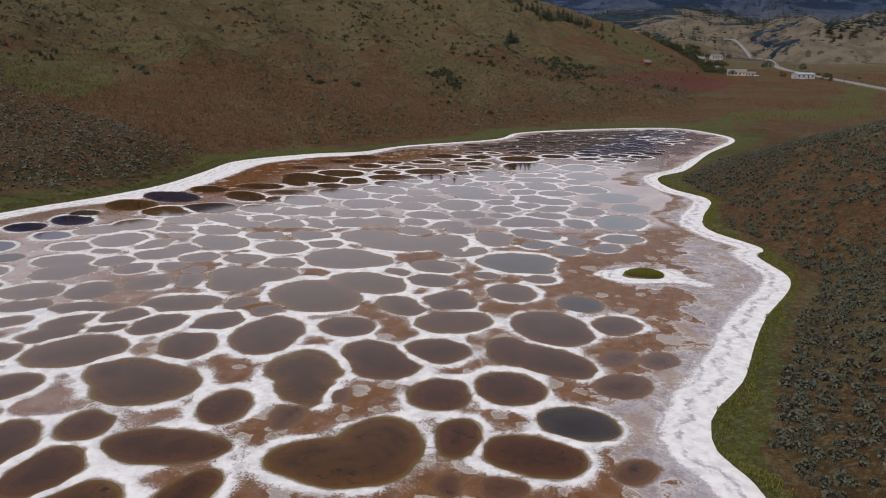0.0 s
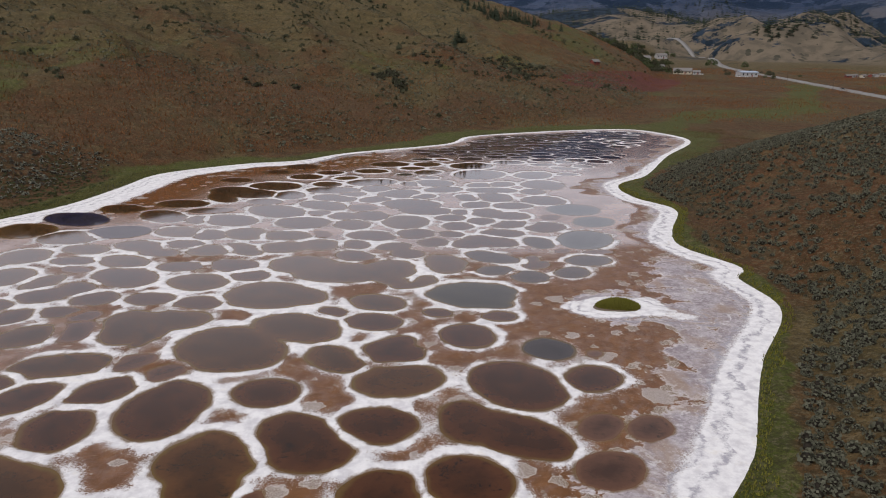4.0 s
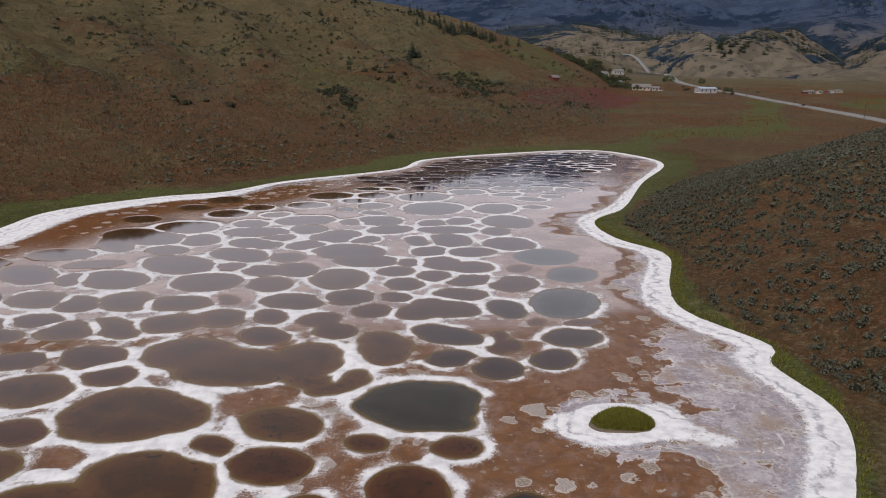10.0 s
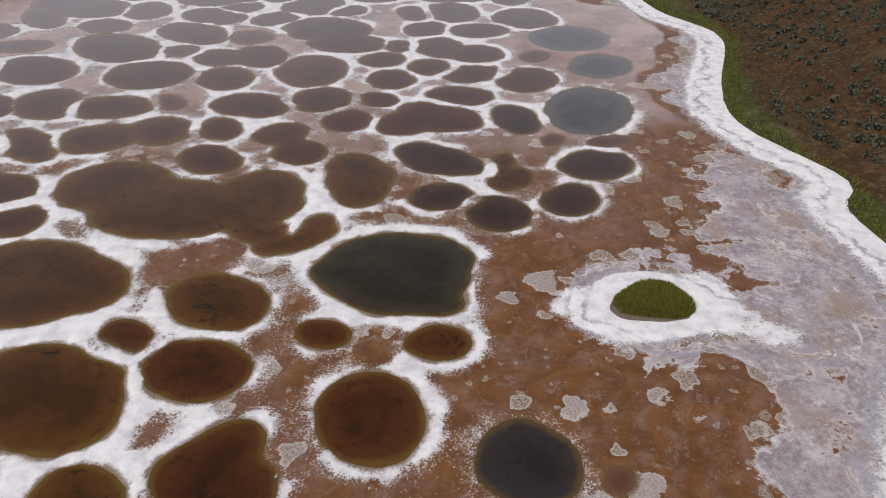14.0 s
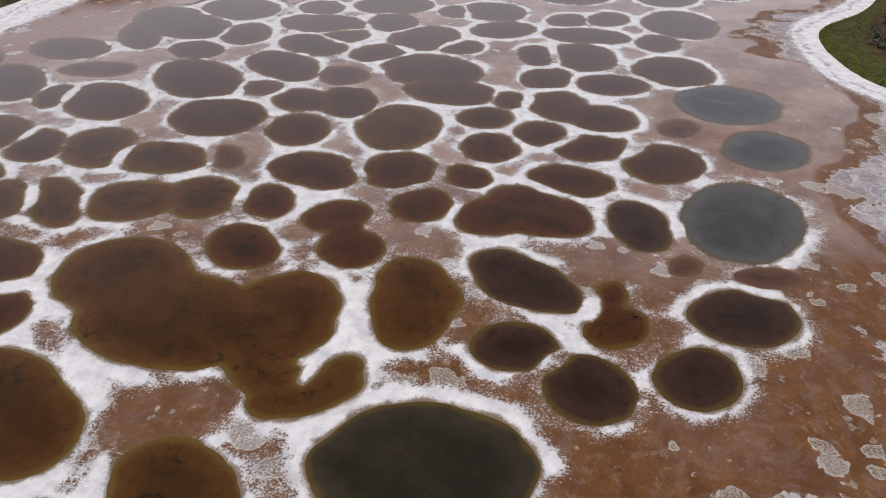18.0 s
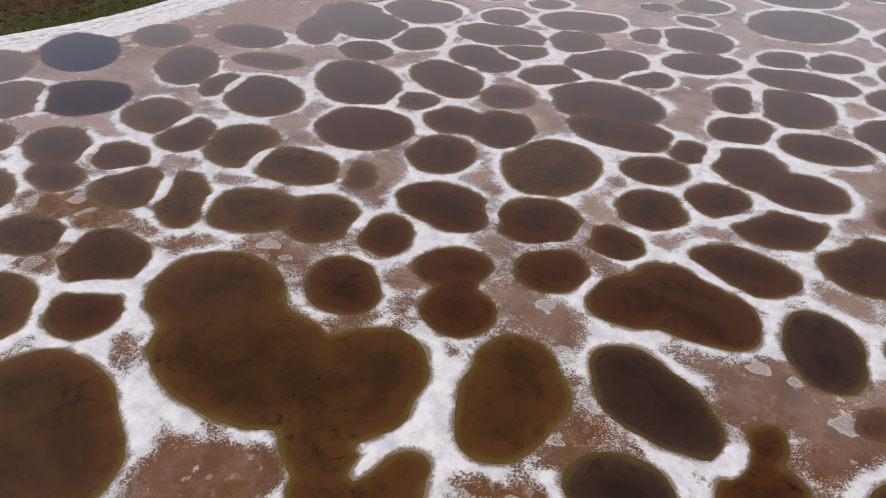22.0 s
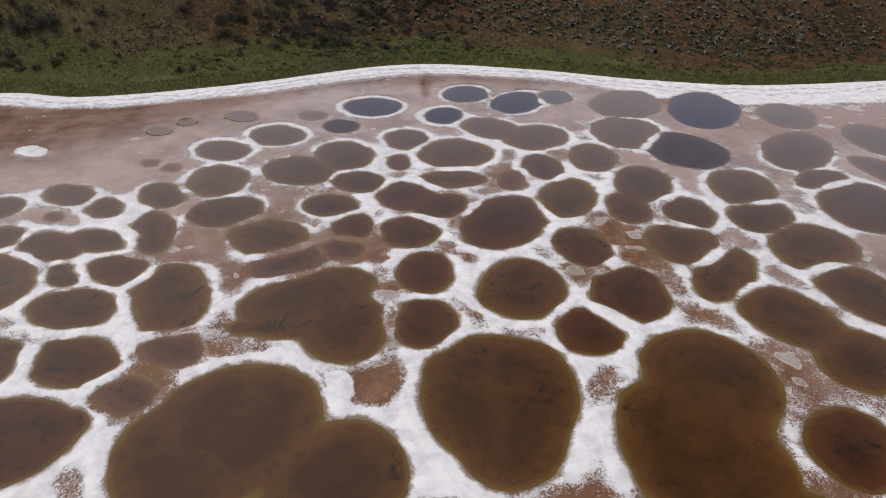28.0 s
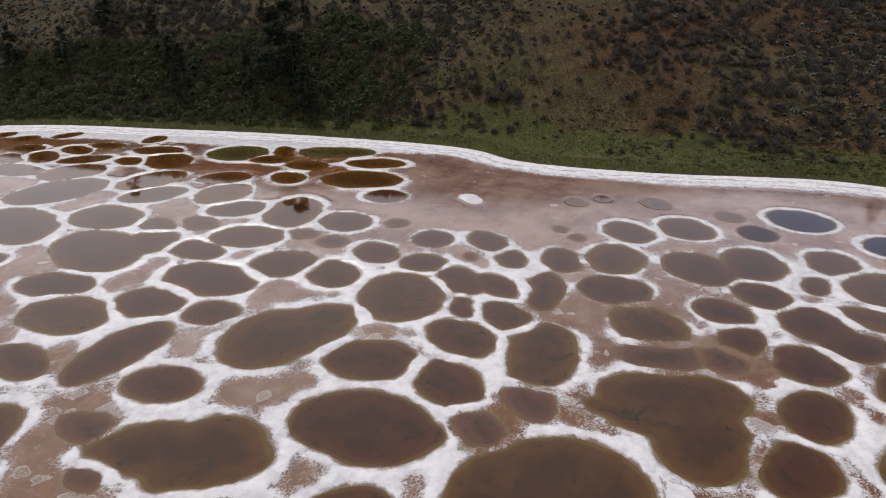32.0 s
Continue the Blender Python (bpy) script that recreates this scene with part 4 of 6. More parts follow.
for _ in range(7000):
    x, y = rng.uniform(-105, 95), rng.uniform(-105, 330)
    if not (y > 178 or y < 22 and x > -42 or y < -25):
        continue
    r = rng.uniform(2.3, 4.6) * (0.85 if y > 230 else 1.0)
    gap = shore_gap(np.array([x]), np.array([y]))[0]
    if y > 178 and x + 0.45 * (y - 200) < 8 and gap > -26:
        continue
    room = 16 if (x > 30 and y < 230) or (x > 0 and y < 60) else 6
    if gap > -(r + room) or x > 62 + 0.45 * max(0, y - 250):
        continue
    if all(math.hypot(x - a, y - b) > r + c + (0.2 if y > 226 else 1.3) for a, b, c in taken):
        taken.append((x, y, r))
        k = rng.uniform(1.0, 1.35)
        pool((x, y, r * k, r / k, rng.uniform(140, 200)), look_="p" if y > 228 and x < 62 else str(rng.choice(["", "", "d", "o"])))

for n, (lobes, look_) in enumerate(POOLS):
    x, y = lobes[0][:2]
    if look_ == "" and max(l[2] for l in lobes) > 4.2 and x < 4 and y < 130 and (int(x * 7 + y * 3) % 5 < 3 or max(l[2] for l in lobes) > 7):
        POOLS[n] = (lobes, "o")
    # these pools get the painted navy reflection
    if look_ in ("", "d") and min(math.hypot(x - a, y - b) for a, b in ((-90.3, 87.5), (-94.5, 102.9), (-89.7, 110), (-84.8, 97.4))) < 4.5:
        POOLS[n] = (lobes, "n")

for n, (lobes, look_) in enumerate(POOLS):
    x, y = lobes[0][:2]
    if look_ in ("", "o", "d") and shore_gap(x, y) > -38 and x < -60 and y < 26:
        POOLS[n] = (lobes, "v" if min(math.hypot(x - a, y - b) for a, b in ((-89.4, -6.1), (-95.9, 10.8))) < 5 else "a")

DIST = np.full(LX.shape, 9.0)
NEAR = np.full(LX.shape, -1)
SECOND = np.full(LX.shape, 9.0)
BARE = np.ones(LX.shape)
WOB = 0.11 * fbm(LX, LY, 2.2, 3) + 0.26 * fbm(LX + 50, LY, 6.5, 2)
for n, (lobes, look_) in enumerate(POOLS):
    reach = 5.0
    x0, x1 = min(l[0] - l[2] for l in lobes) - reach, max(l[0] + l[2] for l in lobes) + reach
    y0, y1 = min(l[1] - l[2] for l in lobes) - reach, max(l[1] + l[2] for l in lobes) + reach
    i0, i1, j0, j1 = np.searchsorted(GX, x0), np.searchsorted(GX, x1), np.searchsorted(GY, y0), np.searchsorted(GY, y1)
    if i1 - i0 < 3 or j1 - j0 < 3:
        continue
    win = (slice(j0, j1), slice(i0, i1))
    x, y = LX[win], LY[win]
    d = oval(x, y, lobes[0])
    for l in lobes[1:]:
        e = oval(x, y, l)
        h = np.clip(0.5 + 0.5 * (d - e) / 0.5, 0, 1)
        d = d * (1 - h) + e * h - 0.5 * h * (1 - h)
    d = d + WOB[win] + 0.24 * fbm(x + 31.7 * n, y - 17.3 * n, 4.2, 3)
    size = max(l[2] for l in lobes)
    width = 1.65 + 0.15 * min(size, 8)
    if lobes[0][1] > 125 and lobes[0][0] + 0.45 * (lobes[0][1] - 200) < 6 and shore_gap(np.array([lobes[0][0]]), np.array([lobes[0][1]]))[0] > -24:
        size = 0.5
    rim = {"m": 0.10, "d": 0.75, "g": 0.9, "p": 0.45}.get(look_, 1.0) * (0.12 if size == 0.5 else rng.uniform(0.65, 1.05) if size < 3.0 else rng.uniform(0.85, 1.05))
    BARE[win] *= 1 - rim * np.clip(1 - np.clip(d, 0, None) / width, 0, 1)
    closer = d < DIST[win]
    SECOND[win] = np.where(closer, DIST[win], np.minimum(SECOND[win], d))
    NEAR[win] = np.where(closer, n, NEAR[win])
    DIST[win] = np.where(closer, d, DIST[win])

# neighbours never run together: a low salt ridge stands between them
DIST = np.maximum(DIST, (0.95 + 0.75 * fbm(LX, LY, 3.2, 3) - (SECOND - DIST)) * 0.8)
for tongue in SPITS:
    DIST = np.maximum(DIST, 0.25 - oval(LX, LY, tongue) * 1.4 - 0.2 * fbm(LX, LY, 2, 2))
SALT = (1 - BARE) * (1 - 0.30 * smooth(fbm(LX, LY, 17, 3), 0.0, 0.5)) * (1 - 0.45 * smooth(fbm(LX + 400, LY, 6, 3), 0.15, 0.65))
for x, y, r in MUD:
    SALT *= 1 - 0.50 * smooth(np.hypot(LX - x, LY - y) + 0.30 * r * fbm(LX, LY, 3, 3), r, r * 0.45)
inner = -GAP
for tongue in SPITS:
    SALT = np.maximum(SALT, 0.9 * smooth(oval(LX, LY, tongue) + 0.3 * fbm(LX, LY, 2, 2), 0.5, -0.1))
west_side = smooth(LX + 0.45 * (LY - 200), 20, -20) * smooth(LY, 118, 145)
SALT *= 1 - 0.85 * west_side * smooth(inner, 34, 20)
right = smooth(LX, 5, 14) * smooth(LY, 240, 180)
band = 2.6 + 2.2 * right + 8.0 * west_side * smooth(LY, 240, 205) + 4.4 * smooth(LX, -70, -90) + 7.0 * smooth(LX, -60, -80) * smooth(LY, 40, 0) + 1.2 * fbm(LX, LY, 22, 3)
SALT = np.maximum(SALT, smooth(inner, band + 1.8, band * 0.55) * (0.72 + 0.28 * smooth(inner, 4.0, 2.0)))
isl = oval(LX, LY, ISLAND)
tail = oval(LX, LY, (30.0, 82.6, 5.0, 1.9, -24))
skirt = oval(LX, LY, (24.4, 84.7, 7.2, 4.6, 4)) + 0.9 * fbm(LX, LY, 3.5, 3)
halo = np.minimum(isl, tail + 1.2)
SALT = np.maximum(SALT, np.maximum.reduce([smooth(isl, 2.1, 1.1), 0.56 * smooth(skirt, 0.9, -0.9), 0.50 * smooth(tail + 0.7 * fbm(LX, LY, 2.5, 3), 1.0, -0.8)]))
SHORE_GAP = np.minimum(inner, np.where(halo < 6, halo * 1.6, 20))
SALT = np.maximum(SALT, smooth(oval(LX, LY, (-81.4, 43.0, 2.3, 1.3, 49)) + 0.4 * fbm(LX, LY, 2, 2), 0.6, -0.2))
ragged = inner + 2.5 * fbm(LX, LY, 9, 3)
CRUST = np.clip(right * smooth(ragged - 3 * smooth(LY, 78, 95), 16, 7) + 0.8 * smooth(halo, 8, 2) * right + 0.15 * smooth(DIST, 3.2, 0.8), 0, 1)
CRUST = np.maximum(CRUST, 0.9 * smooth(ragged, 8 + 5 * west_side, 3 + 4 * west_side))
WET = (0.45 * smooth(LX + 0.35 * (LY - 60), -22, -48) + 0.55 * smooth(LX + 0.35 * (LY - 60), -52, -72)) * smooth(inner, 4.0, 7.0)
WET = np.maximum(WET, smooth(LY, 98, 128) * smooth(inner + 5 * fbm(LX, LY, 8, 3), 3, 11)) * (1 - west_side * smooth(inner, 26, 18))
CRUST = CRUST * (1 - west_side * smooth(inner, 11, 15))
RUST = west_side * smooth(inner, 30, 22)
# far end, where the mountains' reflection is put into the mud's colour
FAR_REFLECTION = smooth(LY + 0.35 * LX, 226, 244) * smooth(inner, 6, 12) * smooth(LX - 0.45 * (LY - 250), 66, 54) * (1 - west_side * smooth(inner, 24, 18))
south_west = smooth(LX, -62, -74) * smooth(LY, 28, 18) * smooth(inner, 36, 24)
RUST = np.maximum(RUST, south_west * smooth(fbm(LX, LY, 11, 3), -0.25, 0.1))
SALT = SALT * (1 - 0.75 * south_west * smooth(fbm(LX + 90, LY, 9, 3), 0.05, 0.35) * smooth(inner, 9.0, 13.0))
CRUST = CRUST * (1 - WET) - 0.7 * WET
DRY = smooth(SALT, 0.2, 0.8) * smooth(DIST, 0.05, 0.9)
LZ = np.clip(DIST * 0.10, -0.35, 0.015) + 0.10 * DRY + 0.02 * DRY * fbm(LX, LY, 1.3, 2)
LZ = np.where(NEAR < 0, 0.015 + 0.10 * DRY, LZ)
LZ += smooth(inner, 3.0, 0.6) * (0.008 * fbm(LX, LY, 1.6, 3) - 0.01)
keep = GAP < 1.6
shape_id = np.arange(LX.size).reshape(LX.shape)
cell = keep[:-1, :-1] & keep[1:, :-1] & keep[:-1, 1:] & keep[1:, 1:]
QUADS = np.stack([shape_id[:-1, :-1], shape_id[:-1, 1:], shape_id[1:, 1:], shape_id[1:, :-1]], -1)
cell_owner, cell_salt = NEAR[:-1, :-1], SALT[:-1, :-1]
cell_dist = np.minimum.reduce([DIST[:-1, :-1], DIST[1:, :-1], DIST[:-1, 1:], DIST[1:, 1:]])


def sheet(name, chosen, z, attrs):
    """The chosen cells of the lake's grid as a mesh."""
    used, back = np.unique(QUADS[chosen].ravel(), return_inverse=True)
    verts = np.stack([LX.ravel()[used], LY.ravel()[used], z.ravel()[used] if isinstance(z, np.ndarray) else np.full(len(used), z)], 1)
    return mesh_of(name, verts, back.reshape(-1, 4), attrs={k: v.ravel()[used] for k, v in attrs.items()})


wet_cell = cell & (cell_owner >= 0) & (cell_dist < 0.35)
held = np.bincount(cell_owner[wet_cell], minlength=len(POOLS))
plain_look = np.array([held[n] >= 8 and POOLS[n][1] != "m" and n < DRAWN for n in range(len(POOLS))])
rim_cell = cell & (cell_owner >= 0) & plain_look[cell_owner] & (cell_dist > -0.5) & (cell_dist < 0.85)
bed_mesh = sheet("lake_bed", cell & ~rim_cell, LZ, {"salt": SALT, "crust": CRUST, "shore": SHORE_GAP, "edge": np.where(NEAR < 0, 9.0, DIST), "rust": RUST, "far_reflection": FAR_REFLECTION})
bed_mesh.materials.append(M_BED)
tagged(new("lake_bed", bed_mesh), "wet brown mud flat with white salt crust", "lake bed", kind="structure")
WORDS = {
    "": "brown brine pool ringed by white salt", "o": "olive-brown brine pool ringed by white salt", "r": "rust-brown brine pool ringed by white salt",
    "g": "grey-green brine pool with a broken salt rim", "n": "navy-blue brine pool ringed by white salt", "p": "dark purple brine pool with a thin salt rim", "k": "dark olive brine pool ringed by white salt", "d": "dark slate brine pool ringed by salt", "m": "thin muddy pool without a salt rim", "u": "dark umber brine pool ringed by white salt", "a": "clear amber-brown brine pool ringed by white salt", "v": "olive-green brine pool ringed by white salt",
}
by_owner = {}
for which, mask in (("water", wet_cell), ("salt_rim", rim_cell)):
    jj, ii = np.nonzero(mask)
    own = cell_owner[mask]
    order = np.argsort(own, kind="stable")
    cuts = np.searchsorted(own[order], np.arange(len(POOLS) + 1))
    for n in range(len(POOLS)):
        pick = order[cuts[n] : cuts[n + 1]]
        if len(pick):
            by_owner.setdefault(n, {})[which] = (jj[pick], ii[pick])
for look_ in ("", "a", "d", "o", "p", "v"):
    late = [pieces["water"] for n, pieces in by_owner.items() if n >= DRAWN and POOLS[n][1] == look_ and "water" in pieces and held[n] >= 8]
    if late:
        me = sheet("far_pools", tuple(np.concatenate(c) for c in zip(*late)), 0.0, {"depth": -DIST})
        me.materials.append(WATER[look_])
        tagged(new("far_pools", me), WORDS[look_].replace(" pool ", " pools at the far end of the lake "), "brine pools", kind="stuff")
for n, pieces in by_owner.items():
    if held[n] < 8 or n >= DRAWN:
        continue
    lobes, look_ = POOLS[n]
    holder = tagged(new("pool"), WORDS[look_], "brine pool", "brine pools of the lake")
    holder.location = (lobes[0][0], lobes[0][1], 0)
    for which, where in pieces.items():
        if which == "water":
            me = sheet("water", where, 0.0, {"depth": -DIST})
            me.materials.append(WATER[look_])
        else:
            me = sheet("salt_rim", where, LZ, {"salt": SALT, "crust": CRUST, "shore": SHORE_GAP, "edge": np.where(NEAR < 0, 9.0, DIST), "rust": RUST, "far_reflection": FAR_REFLECTION})
            me.materials.append(M_BED)
        piece = new(which, me)
        piece.parent = holder
        piece.location = (-lobes[0][0], -lobes[0][1], 0)

# ---- crumbs of salt strewn over the mud ----
def salt_crumbs():
    r2 = np.random.default_rng(90)
    x, y = r2.uniform(-70, 42, 260000), r2.uniform(20, 150, 260000)
    i, j = np.searchsorted(GX, x), np.searchsorted(GY, y)
    here = SALT[j, i]
    ok = (here > 0.14) & (here < 0.40) & (DIST[j, i] > 0.45) & (inner[j, i] > 5) & (np.abs(CRUST[j, i]) < 0.35) & (fbm(x, y, 4, 3) > r2.uniform(-0.3, 0.6, len(x)))
    x, y, z = x[ok][:9000], y[ok][:9000], LZ[j, i][ok][:9000]
    n = len(x)
    r, w = 0.03 + 0.08 * r2.uniform(0, 1, n) ** 2, r2.uniform(0, 6.28, n)
    ring = [np.stack([x + r * r2.uniform(0.6, 1.2, n) * np.cos(w + 1.571 * k), y + r * r2.uniform(0.6, 1.2, n) * np.sin(w + 1.571 * k), z - 0.02], 1) for k in range(4)]
    v = np.stack([*ring, np.stack([x, y, z + r * r2.uniform(0.4, 0.9, n)], 1)], 1).reshape(-1, 3)
    t = (np.array([(0, 1, 4), (1, 2, 4), (2, 3, 4), (3, 0, 4)])[None] + 5 * np.arange(n)[:, None, None]).reshape(-1, 3)
    me = mesh_of("salt_crumbs", v, tris=t, smooth=False)
    me.materials.append(plain("salt_crumb", (0.36, 0.31, 0.28), 0.9, 0.35, 5.0))
    tagged(new("salt_crumbs", me), "pale salt crumbs strewn over wet brown mud", "salt crumbs", kind="stuff")


salt_crumbs()

# ---- the land: one sheet from the shore to the mountains ----
u = np.linspace(-1, 1, 640)
TX, TY = np.meshgrid(140 * np.sinh(4.15 * u) - 20, 140 * np.sinh(4.15 * u) + 110)
TD = shore_gap(TX, TY)
TH = height(TX, TY)
TZ = np.where(TD < -0.8, np.maximum(-1.5, 0.22 * (TD + 0.8)), np.minimum(0.22 * (TD + 0.8), 0.5) + TH * smooth(TD, 0, 9))
dl_, on_left = line_distance(TX, TY, FOOT_LEFT)
dr_, left_r = line_distance(TX, TY, FOOT_RIGHT)
on_right = ~left_r
tongue = smooth(line_distance(TX, TY, np.array([(95, 330), (140, 385), (215, 430), (260, 520), (330, 640)], float))[0] + 10 * fbm(TX, TY, 40, 3), 22, 5)
wob = fbm(TX, TY, 30, 3)
GREEN = np.where(on_right & (TY < 300), smooth(TD + 0.8 * wob, 1.2, -0.2), smooth(TD + 7 * wob, 18, 6))
GREEN = np.maximum(GREEN, tongue)
west = on_left * smooth(TY, 190, 120)
GREEN = np.maximum(GREEN, 0.34 * west * smooth(dl_ + 30 * wob, 50, 8))
patch = smooth(fbm(TX + 500, TY, 85, 3), 0.30, 0.75) * on_left * smooth(TY, 100, 200) * smooth(dl_, 330, 60)
GREEN = np.maximum(GREEN, 0.6 * patch)
GREEN = np.maximum(GREEN, 0.9 * smooth(oval(TX, TY, (425, 625, 95, 35, 50)), 12, -12))
RED = np.where(on_left, 0.10 + smooth(dl_ + 130 * fbm(TX, TY, 90, 4), 330, 10) * (0.40 + 0.34 * smooth(TY, 60, 170)), 0.70)
FAR_ = np.hypot(TX, TY - 100)
RED = RED * smooth(FAR_, 1150, 800)
BEARING, AWAY = far_polar(TX, TY)
STAND = smooth(AWAY, 1750, 2100) * smooth(AWAY, 3300, 2400) * smooth(BEARING, -12, 4) + 0.35 * smooth(AWAY, 2600, 3200)
RUGGED = on_left * (0.5 + 0.5 * smooth(TY, 90, 130)) * smooth(TD, 6, 25) * smooth(FAR_, 1300, 800) + 0.6 * ~on_left
FIELD = smooth(oval(TX, TY, (150, 585, 150, 26, 60)), 8, -8)
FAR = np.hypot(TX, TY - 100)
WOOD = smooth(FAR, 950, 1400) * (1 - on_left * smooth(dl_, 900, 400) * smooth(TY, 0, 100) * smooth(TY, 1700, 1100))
# strength of the painted haze, by distance alone
HAZE = smooth(FAR, 1900, 3600)
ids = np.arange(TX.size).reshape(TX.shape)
deep = (TD < -12)
solid = ~(deep[:-1, :-1] & deep[1:, 1:])
tq = np.stack([ids[:-1, :-1], ids[:-1, 1:], ids[1:, 1:], ids[1:, :-1]], -1)[solid]
ground_mesh = mesh_of("ground", np.stack([TX.ravel(), TY.ravel(), TZ.ravel()], 1), tq, attrs={"rugged": RUGGED.ravel(), "green": GREEN.ravel(), "red": RED.ravel(), "wood": WOOD.ravel(), "field": FIELD.ravel(), "haze": HAZE.ravel(), "stand": STAND.ravel()})
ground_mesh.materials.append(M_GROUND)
tagged(new("ground", ground_mesh), "dry grass hills with green lake margin and far mountains", "ground", kind="structure")


def land_z(x, y):
    """Height of the ground sheet at points."""
    a = np.interp(np.arcsinh((np.asarray(x) + 20) / 140) / 4.15, u, np.arange(640))
    b = np.interp(np.arcsinh((np.asarray(y) - 110) / 140) / 4.15, u, np.arange(640))
    i, j = np.clip(a.astype(int), 0, 638), np.clip(b.astype(int), 0, 638)
    fa, fb = a - i, b - j
    return (TZ[j, i] * (1 - fa) + TZ[j, i + 1] * fa) * (1 - fb) + (TZ[j + 1, i] * (1 - fa) + TZ[j + 1, i + 1] * fa) * fb


# ---- the grassy islet ----
def islet():
    cx, cy, a, b, turn = ISLAND
    holder = tagged(new("islet"), "small grassy islet ringed with dry grey earth", "islet")
    holder.location = (cx, cy, 0)
    bm = bmesh.new()
    rows = 9
    last = None
    for k in range(rows + 1):
        f = 1 - k / rows
        ring = []
        for s in range(40):
            w = 2 * math.pi * s / 40
            r = f * (1 + 0.10 * math.cos(3 * w - 3.9) + 0.10 * noise.noise((math.cos(w) * 2.5, math.sin(w) * 2.5, 3.0)))
            px, py = a * 1.08 * r * math.cos(w), b * 1.08 * r * math.sin(w)
            z = -0.05 + 0.55 * (1 - f**3) + 0.06 * noise.noise((px * 1.5, py * 1.5, 0))
            ring.append(bm.verts.new((px, py, z)))
        if last:
            for s in range(40):
                bm.faces.new((last[s], last[(s + 1) % 40], ring[(s + 1) % 40], ring[s]))
        last = ring
    bm.faces.new(last)
    soil = part("soil", bm, M_SOIL, holder, "grey brown soil")
    holder.rotation_euler = (0, 0, radians(turn))
    rg = np.random.default_rng(3)
    n = 4200
    w, r = rg.uniform(0, 2 * np.pi, n), np.sqrt(rg.uniform(0, 1, n)) * 0.90
    out = r * (1 + 0.10 * np.cos(3 * w - 3.9))
    px, py = a * out * np.cos(w) + 0.22, b * out * np.sin(w) + 0.12
    me = blades("grass", rg, px, py, 0.42 * (1 - r**3), 0.42)
    me.materials.append(M_GRASS)
    ob = new("grass", me)
    ob.parent = holder
    tagged(ob, "yellow-green grass", kind="stuff")


def blades(name, rg, x, y, z, tall):
    """Grass: three bent blades at every point."""
    n = len(x)
    verts, tris = [], []
    for k in range(3):
        w, lean = rg.uniform(0, 2 * np.pi, n), rg.uniform(0.1, 0.6, n) * tall
        hh = tall * rg.uniform(0.5, 1.2, n)
        wd = 0.16 * tall
        base = np.stack([x, y, z], 1)
        side = np.stack([-np.sin(w) * wd, np.cos(w) * wd, np.zeros(n)], 1)
        tip = base + np.stack([np.cos(w) * lean, np.sin(w) * lean, hh], 1)
        verts.append(np.stack([base - side, base + side, tip], 1).reshape(-1, 3))
    verts = np.concatenate(verts)
    return mesh_of(name, verts, tris=np.arange(len(verts)).reshape(-1, 3), smooth=False)


M_SOIL = plain("grey_soil", (0.11, 0.085, 0.06), 0.95, 0.35, 4.0)
islet()


# ---- shrubs ----
def bush_shape(rg, leaves, leaf, flat=0.75):
    """A bush of leaf clusters on an uneven dome, about 1 m across: vertices and quads."""
    bumps = rg.normal(size=(5, 3))
    bumps[:, 2] = np.abs(bumps[:, 2])
    bumps /= np.linalg.norm(bumps, axis=1)[:, None]
    d = rg.normal(size=(leaves, 3))
    d[:, 2] = np.abs(d[:, 2]) * 0.9 - 0.1
    d /= np.linalg.norm(d, axis=1)[:, None]
    r = 0.36 + 0.16 * np.max(d @ bumps.T, axis=1) * rg.uniform(0.5, 1.2, leaves)
    c = d * r[:, None] * (1, 1, flat * 2 * 0.75) + (0, 0, 0.12)
    nrm = d + rg.normal(size=(leaves, 3)) * 0.55
    nrm /= np.linalg.norm(nrm, axis=1)[:, None]
    t = np.cross(nrm, rg.normal(size=(leaves, 3)))
    t /= np.linalg.norm(t, axis=1)[:, None]
    b = np.cross(nrm, t)
    s = leaf * rg.uniform(0.6, 1.3, leaves)[:, None]
    v = np.stack([c - t * s - b * s * 0.5, c + t * s * 0.7 - b * s * 0.8, c + t * s + b * s * 0.6, c - t * s * 0.6 + b * s], 1)
    return v.reshape(-1, 3), np.arange(leaves * 4).reshape(-1, 4)


def twig_shape(rg, leaves, leaf):
    """A bare bush of thin twigs fanning out from the root, about 1 m across."""
    d = rg.normal(size=(leaves, 3))
    d[:, 2] = np.abs(d[:, 2]) * 1.1 + 0.15
    d /= np.linalg.norm(d, axis=1)[:, None]
    r0, r1 = rg.uniform(0.05, 0.25, leaves)[:, None], rg.uniform(0.42, 0.66, leaves)[:, None]
    side = np.cross(d, rg.normal(size=(leaves, 3)))
    side *= leaf * rg.uniform(0.6, 1.6, leaves)[:, None] / np.linalg.norm(side, axis=1)[:, None]
    bend = rg.normal(size=(leaves, 3)) * 0.06
    v = np.stack([d * r0 - side * 0.6, d * r0 + side * 0.6, d * r1 + bend + side, d * r1 * 0.9 + bend - side], 1)
    v[:, :, 2] *= 1.2
    return v.reshape(-1, 3), np.arange(leaves * 4).reshape(-1, 4)


